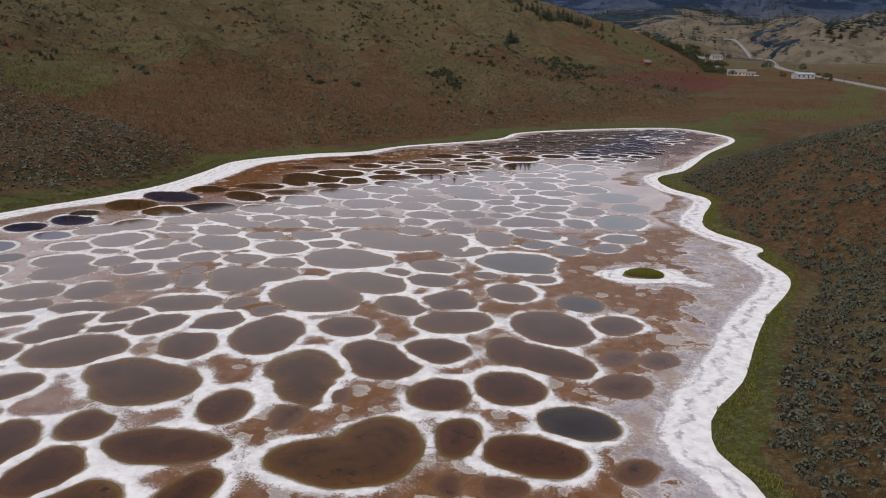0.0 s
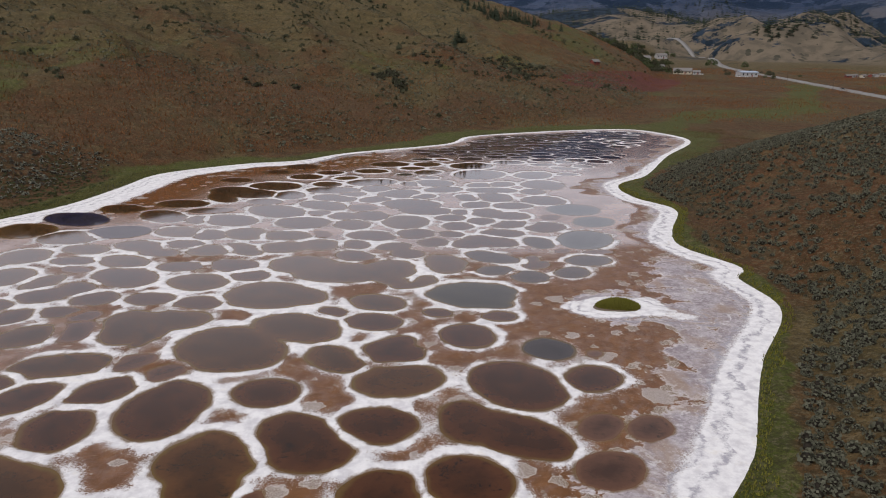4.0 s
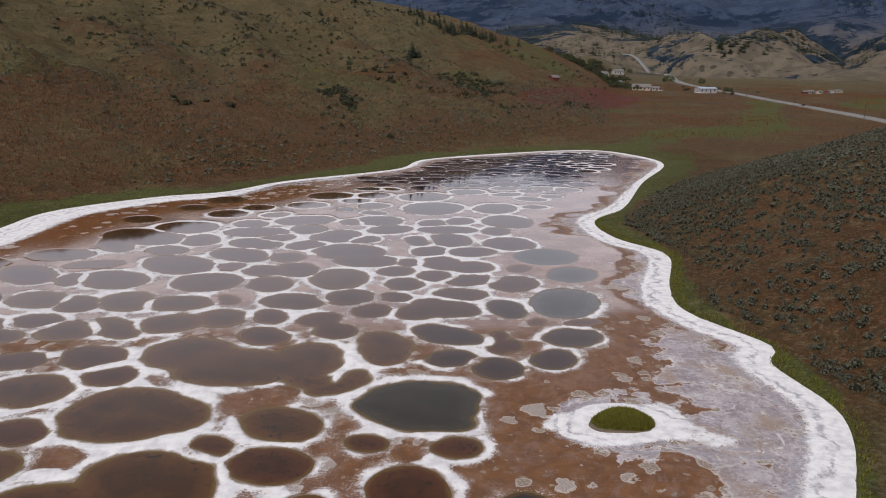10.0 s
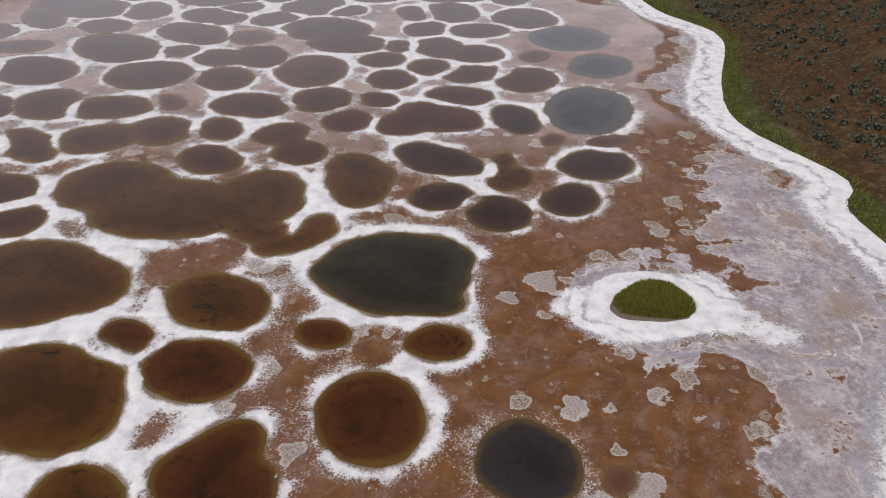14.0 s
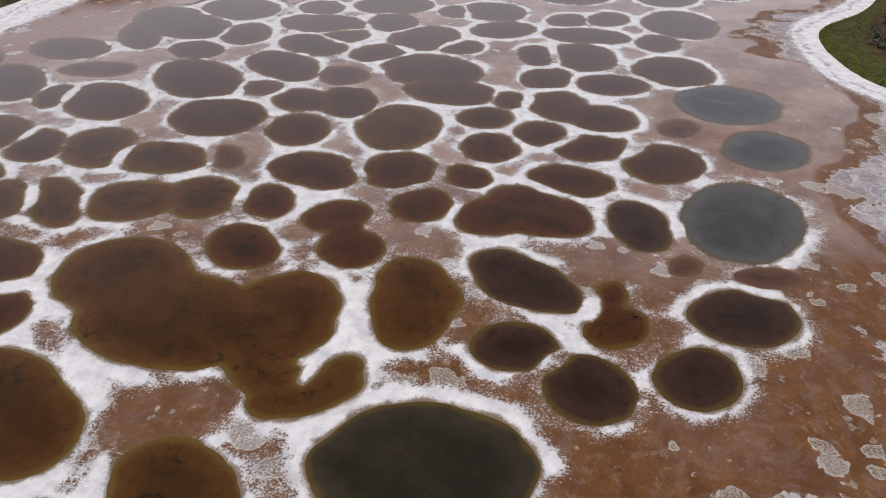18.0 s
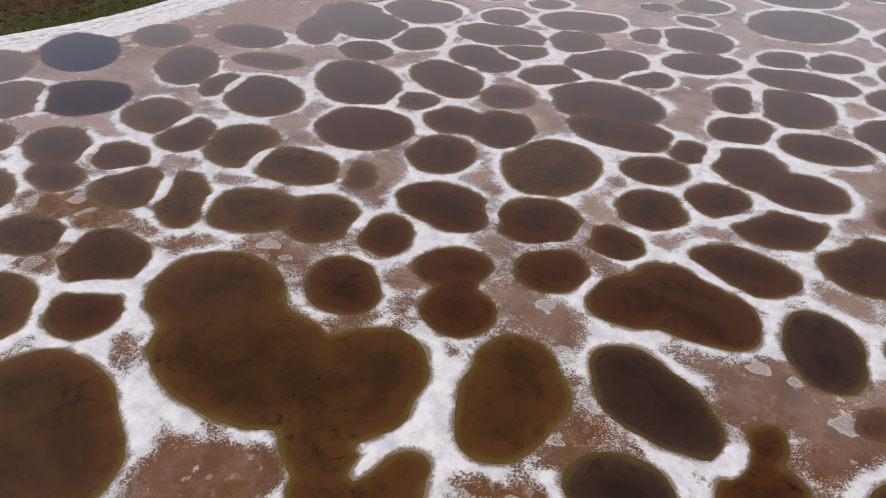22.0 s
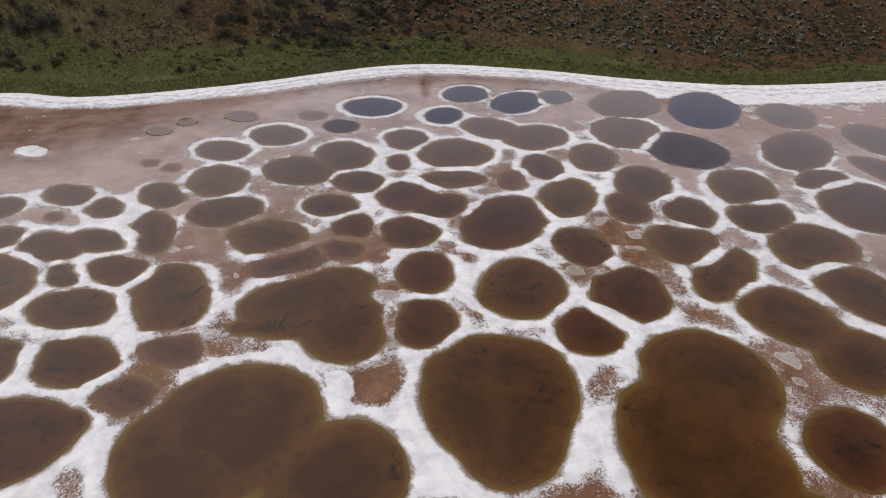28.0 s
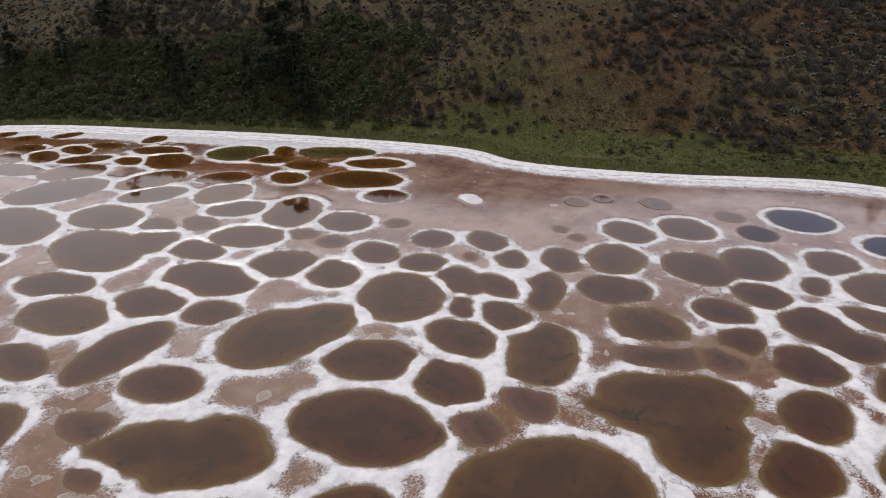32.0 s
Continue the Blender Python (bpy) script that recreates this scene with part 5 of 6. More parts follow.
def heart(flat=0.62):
    """Dense twigs and painted shade inside a bush: a lumpy dome under the leaves, vertices and quads."""
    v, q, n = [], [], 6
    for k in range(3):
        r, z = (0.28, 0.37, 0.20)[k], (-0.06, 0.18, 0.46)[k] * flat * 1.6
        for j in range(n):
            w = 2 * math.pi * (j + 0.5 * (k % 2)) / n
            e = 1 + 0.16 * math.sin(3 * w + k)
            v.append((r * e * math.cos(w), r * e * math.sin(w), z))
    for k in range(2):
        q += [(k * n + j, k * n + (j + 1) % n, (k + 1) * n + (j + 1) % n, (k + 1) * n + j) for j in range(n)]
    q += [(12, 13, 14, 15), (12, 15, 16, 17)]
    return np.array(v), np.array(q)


def thicket(name, rg, x, y, size, tall, material, label, category, leaves=26, leaf=0.14, kinds=6, shape=None, shade_core=False):
    """Many bushes as one mesh."""
    shapes = [(shape or bush_shape)(rg, leaves, leaf) for _ in range(kinds)]
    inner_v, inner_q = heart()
    deep = len(inner_v) if shade_core else 0
    if shade_core:
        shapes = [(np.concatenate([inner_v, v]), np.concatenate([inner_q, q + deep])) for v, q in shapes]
    z = land_z(x, y)
    allv, allq, tone, base, woody = [], [], [], 0, []
    pick = rg.integers(0, kinds, len(x))
    for k, (v, q) in enumerate(shapes):
        m = pick == k
        n = int(m.sum())
        if not n:
            continue
        w = rg.uniform(0, 2 * np.pi, n)
        c, s = np.cos(w)[:, None], np.sin(w)[:, None]
        sx, sz = size[m][:, None], tall[m][:, None]
        px = (v[:, 0] * c - v[:, 1] * s) * sx + x[m][:, None]
        py = (v[:, 0] * s + v[:, 1] * c) * sx + y[m][:, None]
        pz = v[:, 2] * sz + z[m][:, None] - 0.05
        allv.append(np.stack([px, py, pz], -1).reshape(-1, 3))
        allq.append((q[None] + (np.arange(n) * len(v))[:, None, None]).reshape(-1, 4) + base)
        tone.append(np.repeat(rg.uniform(0, 1, n), len(v)))
        # marks the dome's vertices, which take the painted shade colour
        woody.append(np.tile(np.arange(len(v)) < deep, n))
        base += n * len(v)
    me = mesh_of(name, np.concatenate(allv), np.concatenate(allq), attrs={"tone": np.concatenate(tone), "shade_core": np.concatenate(woody)}, smooth=False)
    me.materials.append(material)
    return tagged(new(name, me), label, category, kind="stuff")


def scatter(rg, n, x0, x1, y0, y1):
    return rg.uniform(x0, x1, n), rg.uniform(y0, y1, n)


rg = np.random.default_rng(21)
# grey sagebrush over the slope beside the lake
x, y = scatter(rg, 62000, 22, 190, -60, 330)
g = shore_gap(x, y)
dr, lf = line_distance(x, y, FOOT_RIGHT)
dense = 0.78 + 0.45 * fbm(x, y, 30, 3) + 0.30 * fbm(x, y, 7, 2) + 0.20 * smooth(dr, 14, 40) + 0.20 * smooth(y, 75, 45) - 0.25 * smooth(g, 9, 4)
ok = ~lf & (g > 3.6) & (dense > rg.uniform(0.2, 0.95, len(x))) & (y < 330)
x, y, g = x[ok], y[ok], g[ok]
s = rg.uniform(0.5, 1.45, len(x)) * rg.uniform(0.8, 1.1, len(x))
close = np.nonzero((g < 26) & (y > 25) & (y < 150))[0][:230]
rest = np.setdiff1d(np.arange(len(x)), close)
by_shore = rest[(g[rest] < 42) & (y[rest] > 20) & (y[rest] < 200)]
rest = np.setdiff1d(rest, by_shore)
thicket("sagebrush_cover", rg, x[by_shore], y[by_shore], s[by_shore], s[by_shore] * rg.uniform(0.85, 1.15, len(by_shore)), M_SAGE, "grey-green sagebrush dotted over the slope by the shore", "sagebrush", leaves=38, leaf=0.11, shade_core=True)
thicket("sagebrush_cover", rg, x[rest], y[rest], s[rest], s[rest] * rg.uniform(0.75, 1.0, len(rest)), M_SAGE, "grey-green sagebrush dotted over a dry red slope", "sagebrush", leaves=10, leaf=0.21, shade_core=True)


def sage_model(seed):
    """One sagebrush: silver leaves over a crooked woody stem."""
    r2 = np.random.default_rng(seed)
    holder = tagged(new("sagebrush"), "grey-green sagebrush bush on dry red soil", "sagebrush", "sagebrush by the shore")
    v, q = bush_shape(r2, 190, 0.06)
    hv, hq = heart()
    me = mesh_of("crown", np.concatenate([hv, v]), np.concatenate([hq, q + len(hv)]), attrs={"shade_core": np.arange(len(hv) + len(v)) < len(hv)}, smooth=False)
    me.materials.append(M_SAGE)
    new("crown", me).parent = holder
    bm = bmesh.new()
    for k in range(4):
        w = 1.57 * k + r2.uniform(-0.4, 0.4)
        tip = Vector((0.25 * math.cos(w), 0.25 * math.sin(w), 0.38))
        m = Matrix.Translation(tip * 0.5) @ tip.to_track_quat("Z", "Y").to_matrix().to_4x4()
        bmesh.ops.create_cone(bm, cap_ends=True, segments=5, radius1=0.035, radius2=0.012, depth=tip.length + 0.1, matrix=m)
    part("stem", bm, M_WOOD, holder, "grey woody stem")
    return holder


models = [sage_model(k) for k in range(4)]
zs = land_z(x[close], y[close])
for n, k in enumerate(close):
    size = float(s[k]) * 1.05
    m = Matrix.LocRotScale((x[k], y[k], zs[n] - 0.03), Euler((0, 0, rg.uniform(0, 6.28))), (size, size, size * rg.uniform(0.65, 0.9)))
    if n < 4:
        models[n].matrix_basis = m
        models[n].scale = m.to_scale()
    else:
        ob = copy_thing(models[n % 4], m)
        ob.matrix_basis = m

# slope behind the far shore: pale sage above, dark thickets below
x, y = scatter(rg, 32000, -270, -92, -170, 200)
g = shore_gap(x, y)
dense = 0.34 + 0.7 * fbm(x, y, 34, 3) + 0.40 * smooth(y, 75, 95) * smooth(y, 165, 140) + 0.35 * smooth(g, 30, 60)
ok = (g > 14) & (dense > rg.uniform(0.1, 0.95, len(x))) & (x < -95)
x, y = x[ok], y[ok]
s = rg.uniform(0.5, 1.25, len(x))
thicket("sagebrush_cover", rg, x, y, s, s * 0.8, M_PALE, "pale sagebrush scattered over the hillside", "sagebrush", leaves=12, leaf=0.19, shade_core=True)
x, y = scatter(rg, 27000, -245, -85, -150, 185)
g = shore_gap(x, y)
dense = 0.72 + 0.45 * fbm(x + 70, y, 26, 3) - 0.22 * smooth(g, 20, 9) * smooth(y, -10, 20) - 0.5 * smooth(y, 100, 130) - 0.10 * smooth(g, 30, 50)
ok = (g > 7) & (dense > rg.uniform(0.30, 1.05, len(x)))
x, y = x[ok], y[ok]
s = rg.uniform(0.9, 2.5, len(x)) * (1 - 0.45 * smooth(y, 95, 130))
thicket("twig_thicket", rg, x, y, s, s * rg.uniform(0.7, 1.15, len(x)), M_TWIG, "dark brown twiggy shrubs on the slope above the lake", "shrubs", leaves=42, leaf=0.046, shape=twig_shape)
# green belt of bushes close to the water
x, y = scatter(rg, 4200, -150, -80, -130, 12)
g = shore_gap(x, y)
ok = (g > 3.5) & (g < 34 + 10 * fbm(x, y, 20, 2)) & (rg.uniform(0, 1, len(x)) < 0.35 + 0.75 * smooth(y, 14, -18))
x, y, g = x[ok], y[ok], g[ok]
s = rg.uniform(1.4, 3.4, len(x)) * (0.6 + 0.4 * smooth(g, 3, 12))
thicket("green_thicket", rg, x, y, s, s * rg.uniform(0.8, 1.3, len(x)), M_LUSH, "dense green bushes along the far shore", "shrubs", leaves=60, leaf=0.092)
# low herbs in the green margin
x, y = scatter(rg, 16000, -150, -80, 0, 190)
g = shore_gap(x, y)
ok = (g > 1.5) & (g < 26) & (0.5 + 0.6 * fbm(x, y, 12, 2) > rg.uniform(0.2, 1.0, len(x)))
x, y = x[ok], y[ok]
s = rg.uniform(0.4, 1.1, len(x))
thicket("herb_cover", rg, x, y, s, s * 0.5, M_LUSH, "low green herbs on the lake margin", "herbs", leaves=9, leaf=0.2)
# far hillside: scattered dark bushes and sage
x, y = scatter(rg, 13000, -520, 420, 150, 1100)
dl, lf = line_distance(x, y, FOOT_LEFT)
ok = lf & (dl > 25) & (0.40 + 0.75 * fbm(x, y, 70, 3) > rg.uniform(0.35, 1.25, len(x)))
x, y = x[ok], y[ok]
s = rg.uniform(1.0, 3.0, len(x)) * np.where(rg.uniform(0, 1, len(x)) < 0.12, 1.7, 1)
thicket("dark_thicket", rg, x, y, s, s * rg.uniform(0.7, 1.3, len(x)), M_SHRUB, "dark bushes dotted over the dry hillside", "shrubs", leaves=16, leaf=0.2)
runs = [(27, 522, 12, 9, 34), (45, 504, 10, 9, 44), (53, 482, 8, 6, 26), (-37, 399, 4, 5, 22), (-28, 378, 3, 5, 16), (-13, 470, 6, 8, 14), (-90, 330, 9, 4, 8)]
x = np.concatenate([rg.normal(a, c, n) for a, b, c, d, n in runs])
y = np.concatenate([rg.normal(b, d, n) for a, b, c, d, n in runs])
s = rg.uniform(2.0, 4.6, len(x))
thicket("gully_thicket", rg, x, y, s, s * rg.uniform(0.6, 0.9, len(x)), M_SHRUB, "dark brush filling gullies of the dry hill", "shrubs", leaves=40, leaf=0.12, shade_core=True)
x, y = scatter(rg, 42000, -480, 160, 150, 760)
dl, lf = line_distance(x, y, FOOT_LEFT)
ok = lf & (dl > 12) & (0.4 + 0.7 * fbm(x - 200, y, 60, 3) > rg.uniform(0.3, 1.1, len(x)))
x, y = x[ok], y[ok]
s = rg.uniform(0.8, 1.7, len(x))
thicket("sagebrush_cover", rg, x, y, s, s * 0.8, M_SAGE, "sagebrush scattered over the far hillside", "sagebrush", leaves=6, leaf=0.30)


# ---- grass along the waterline ----
def shore_grass():
    r2 = np.random.default_rng(31)
    x, y = scatter(r2, 90000, 18, 66, 15, 190)
    g = shore_gap(x, y)
    ok = (g > -0.25 + 0.35 * fbm(x, y, 1.6, 2)) & (g < 1.3 + 0.9 * fbm(x, y, 5, 3)) & (r2.uniform(0, 1, len(x)) < 0.9)
    x2, y2 = scatter(r2, 60000, -122, -82, -70, 200)
    g2 = shore_gap(x2, y2)
    ok2 = (g2 > 0.15) & (g2 < 5.0) & (r2.uniform(0, 1, len(x2)) < 0.8)
    for px, py, mat, tall, words in ((x[ok], y[ok], M_GRASS, 0.36, "yellow-green grass fringe beside the salt"), (x2[ok2], y2[ok2], M_HAY, 0.42, "straw-green grass along the far shore")):
        me = blades("shore_grass", r2, px, py, land_z(px, py) - 0.03, tall)
        me.materials.append(mat)
        tagged(new("shore_grass", me), words, "grass", kind="stuff")


shore_grass()


def bunch_grass():
    """Straw-coloured tufts on the dry slopes."""
    r2 = np.random.default_rng(47)
    x, y = scatter(r2, 70000, 24, 130, -10, 330)
    ok = (shore_gap(x, y) > 3.0) & (0.45 + 0.7 * fbm(x + 60, y, 14, 3) > r2.uniform(0, 1, len(x)))
    x2, y2 = scatter(r2, 90000, -420, 200, 130, 620)
    dl, lf = line_distance(x2, y2, FOOT_LEFT)
    ok2 = lf & (dl > 8) & (0.45 + 0.7 * fbm(x2 - 90, y2, 26, 3) > r2.uniform(0, 1, len(x2)))
    x3, y3 = scatter(r2, 40000, -230, -92, -150, 190)
    ok3 = (shore_gap(x3, y3) > 8) & (0.45 + 0.7 * fbm(x3, y3, 18, 3) > r2.uniform(0, 1, len(x3)))
    x4, y4 = scatter(r2, 130000, -200, 520, 190, 960)
    foot = line_distance(x4, y4, FOOT_LEFT)
    ok4 = (~foot[1] & (y4 > 325) | foot[1] & (foot[0] < 150)) & (shore_gap(x4, y4) > 14) & (0.40 + 0.7 * fbm(x4 + 15, y4, 34, 3) > r2.uniform(0, 1, len(x4)))
    me = blades("red_grass", r2, x4[ok4], y4[ok4], land_z(x4[ok4], y4[ok4]) - 0.04, 0.95)
    me.materials.append(M_RUST)
    tagged(new("red_grass", me), "russet dry grass over the valley floor", "grass", kind="stuff")
    for px, py, tall, words in ((x[ok], y[ok], 0.42, "straw-coloured bunchgrass between the sagebrush"), (x2[ok2], y2[ok2], 0.8, "dry golden grass tufts over the far hillside"), (x3[ok3], y3[ok3], 0.5, "dry grass tufts on the slope above the far shore")):
        me = blades("bunch_grass", r2, px, py, land_z(px, py) - 0.04, tall)
        me.materials.append(M_STRAW)
        tagged(new("bunch_grass", me), words, "grass", kind="stuff")


bunch_grass()


# ---- conifers ----
def fir_shape(r2, whorls=13, arms=7):
    """A conifer 1 m tall: drooping boughs in whorls, with gaps."""
    verts, tris = [], []
    for k in range(whorls):
        f = k / whorls
        z = 0.10 + 0.86 * f
        reach = 0.25 * (1 - f) ** 0.8 + 0.012
        for a in range(arms):
            w = 2 * math.pi * (a + 0.5 * (k % 2)) / arms + r2.uniform(-0.3, 0.3)
            r = reach * r2.uniform(0.6, 1.15)
            d = np.array([math.cos(w), math.sin(w), 0])
            sd = np.array([-d[1], d[0], 0]) * r * 0.5
            base, tip = np.array([0, 0, z + 0.05]), d * r + [0, 0, z - 0.35 * r]
            midp = d * r * 0.55 + [0, 0, z + 0.01]
            n = len(verts)
            verts += [base, midp + sd - [0, 0, 0.02], tip, midp - sd - [0, 0, 0.02], midp + [0, 0, 0.025]]
            tris += [(n, n + 1, n + 4), (n + 1, n + 2, n + 4), (n + 2, n + 3, n + 4), (n + 3, n, n + 4)]
    n = len(verts)
    verts += [np.array([0.012, 0, 0.9]), np.array([-0.012, 0.008, 0.9]), np.array([0, 0, 1.03])]
    tris.append((n, n + 1, n + 2))
    return np.array(verts), np.array(tris)


def spray_crown(r2, n):
    """Ragged crown 1 m tall of short needle sprays on drooping boughs."""
    boughs = 46
    bz = np.sort(r2.uniform(0.10, 0.97, boughs))
    bw = r2.uniform(0, 2 * np.pi, boughs)
    br = (0.20 * (1 - bz) ** 0.75 + 0.015) * r2.uniform(0.55, 1.25, boughs)
    k = r2.integers(0, boughs, n)
    f = np.sqrt(r2.uniform(0.02, 1, n))
    c = np.stack([np.cos(bw[k]) * br[k] * f, np.sin(bw[k]) * br[k] * f, bz[k] - 0.35 * br[k] * f], 1) + r2.normal(size=(n, 3)) * (0.016, 0.016, 0.012)
    d = np.stack([np.cos(bw[k]), np.sin(bw[k]), -0.3 + 0 * f], 1) + r2.normal(size=(n, 3)) * 0.45
    s = np.cross(d, r2.normal(size=(n, 3)))
    s *= 0.012 / np.linalg.norm(s, axis=1)[:, None]
    d *= r2.uniform(0.02, 0.045, n)[:, None]
    return np.stack([c - s, c + s, c + d], 1).reshape(-1, 3), np.arange(3 * n).reshape(-1, 3)


def conifer(x, y, tall, seed):
    r2 = np.random.default_rng(seed)
    holder = tagged(new("conifer"), "dark green conifer standing among hillside shrubs", "conifer", "conifers above the far shore")
    v, t = spray_crown(r2, 2400)
    me = mesh_of("crown", v * (1.35 * tall, 1.35 * tall, tall), tris=t, smooth=False)
    me.materials.append(M_FIR)
    new("crown", me).parent = holder
    bm = bmesh.new()
    bmesh.ops.create_cone(bm, cap_ends=True, segments=8, radius1=0.018 * tall, radius2=0.004 * tall, depth=0.9 * tall, matrix=Matrix.Translation((0, 0, 0.44 * tall)))
    part("trunk", bm, M_BARK, holder, "brown bark")
    holder.location = (x, y, float(land_z(x, y)) - 0.1)


for n, (x, y, tall) in enumerate([(-124, -18, 16.5), (-123.5, -21.5, 15), (-121, -15, 11), (-124.5, -73, 13), (-114.3, -41, 11), (-114, -77.5, 8.5), (-115.3, -8.1, 11), (-140, -36, 6), (-140.5, -24, 6),
                                  (-136, 104, 6.5), (-110, -90, 10), (-119, -48, 8), (-127, -60, 7), (-118, -25, 9)]):
    conifer(x, y, tall, 60 + n)


def wood(name, r2, x, y, tall, label, whorls=5, arms=5):
    """A stand of conifers as one mesh."""
    shapes = [fir_shape(r2, whorls, arms) for _ in range(4)]
    z = land_z(x, y)
    pick = r2.integers(0, 4, len(x))
    av, at, tone, base = [], [], [], 0
    for k, (v, t) in enumerate(shapes):
        m = pick == k
        n = int(m.sum())
        if not n:
            continue
        h = tall[m][:, None]
        wide = h * r2.uniform(1.0, 1.5, n)[:, None]
        av.append(np.stack([v[:, 0] * wide + x[m][:, None], v[:, 1] * wide + y[m][:, None], v[:, 2] * h + z[m][:, None] - 0.05 * h], -1).reshape(-1, 3))
        at.append((t[None] + (np.arange(n) * len(v))[:, None, None]).reshape(-1, 3) + base)
        tone.append(np.repeat(r2.uniform(0, 1, n), len(v)))
        base += n * len(v)
    me = mesh_of(name, np.concatenate(av), tris=np.concatenate(at), attrs={"tone": np.concatenate(tone)}, smooth=False)
    me.materials.append(M_FIR)
    return tagged(new(name, me), label, "trees", kind="stuff")


r2 = np.random.default_rng(77)


def clump(n, cx, cy, rx, ry):
    return np.stack([r2.normal(cx, rx, n), r2.normal(cy, ry, n)], 1)


groups = np.concatenate([clump(46, 48, 752, 20, 22), clump(8, 82, 780, 8, 10), clump(3, 114, 810, 6, 4), clump(7, 5, 596, 5, 9), clump(30, 130, 1250, 30, 90), clump(24, 185, 1310, 30, 40), clump(22, 285, 1165, 22, 22), clump(6, -60, 800, 60, 40)])
wood("ridge_conifers", r2, groups[:, 0], groups[:, 1], r2.uniform(7, 13, len(groups)), "dark conifers along the ridge end", 8, 6)
far = np.concatenate([clump(70, 701, 1545, 45, 18), clump(130, 1040, 1720, 60, 30), clump(60, 560, 1900, 70, 30), clump(40, 860, 1640, 30, 14), clump(200, 812, 2356, 130, 90), clump(200, 561, 2509, 160, 90), clump(160, 1036, 2000, 80, 50), clump(60, 430, 1650, 90, 60)])
x, y = r2.uniform(-400, 2600, 9000), r2.uniform(1750, 4000, 9000)
ok = fbm(x, y, 330, 4) > 0.10 + 0.22 * r2.uniform(0, 1, len(x))
far = np.concatenate([far, np.stack([x[ok], y[ok]], 1)])
wood("far_wood", r2, far[:, 0], far[:, 1], r2.uniform(12, 24, len(far)), "dark conifer woods on the far hills", 3, 4)


# ---- valley: road, houses, vehicles ----
M_ROAD = plain("grey_asphalt", (0.17, 0.165, 0.16), 0.9, 0.2, 0.8)
M_WALL = plain("white_siding", (0.31, 0.305, 0.30), 0.7, 0.1, 2.0)
M_TAN = plain("tan_siding", (0.36, 0.31, 0.24), 0.75, 0.15, 2.0)
M_BARN = plain("red_barn_board", (0.16, 0.035, 0.025), 0.8, 0.3, 2.0)
M_ROOF = plain("grey_shingle", (0.14, 0.13, 0.125), 0.85, 0.3, 2.0)
M_TIN = plain("pale_blue_tin", (0.26, 0.32, 0.40), 0.45, 0.1, 2.0)
M_GLASS = plain("window_glass", (0.03, 0.035, 0.04), 0.1, 0.1, 2.0)
M_TYRE = plain("tyre_rubber", (0.03, 0.03, 0.03), 0.8, 0.1, 6.0)
ROAD = [(300, 380), (319, 492), (332, 599), (339, 660), (352, 747), (359, 832), (378, 951), (420, 1131), (470, 1290), (530, 1470), (575, 1640), (560, 1740), (520, 1850)]


def ribbon(name, line, width, material, lift, label, category):
    p = np.array(line, float)
    t = np.linspace(0, len(p) - 1, 160)
    x, y = np.interp(t, np.arange(len(p)), p[:, 0]), np.interp(t, np.arange(len(p)), p[:, 1])
    for _ in range(4):
        x[1:-1], y[1:-1] = (x[:-2] + 2 * x[1:-1] + x[2:]) / 4, (y[:-2] + 2 * y[1:-1] + y[2:]) / 4
    dx, dy = np.gradient(x), np.gradient(y)
    n = np.hypot(dx, dy)
    ox, oy = -dy / n * width / 2, dx / n * width / 2
    z = np.maximum.reduce([land_z(x, y), land_z(x + ox, y + oy), land_z(x - ox, y - oy)]) + lift
    v = np.concatenate([np.stack([x + ox, y + oy, z], 1), np.stack([x - ox, y - oy, z], 1), np.stack([x + ox, y + oy, z - 2], 1), np.stack([x - ox, y - oy, z - 2], 1)])
    i = np.arange(159)
    q = np.concatenate([np.stack([i, i + 160, i + 161, i + 1], 1), np.stack([i, i + 1, i + 321, i + 320], 1), np.stack([i + 161, i + 160, i + 480, i + 481], 1)])
    me = mesh_of(name, v, q)
    me.materials.append(material)
    tagged(new(name, me), label, category, kind="structure")


ribbon("road", ROAD, 11, M_ROAD, 0.45, "pale grey two-lane road across the valley", "road")


def slab(bm, x0, x1, y0, y1, z0, z1):
    m = Matrix.Translation(((x0 + x1) / 2, (y0 + y1) / 2, (z0 + z1) / 2)) @ Matrix.Diagonal((x1 - x0, y1 - y0, z1 - z0, 1))
    bmesh.ops.create_cube(bm, size=1, matrix=m)


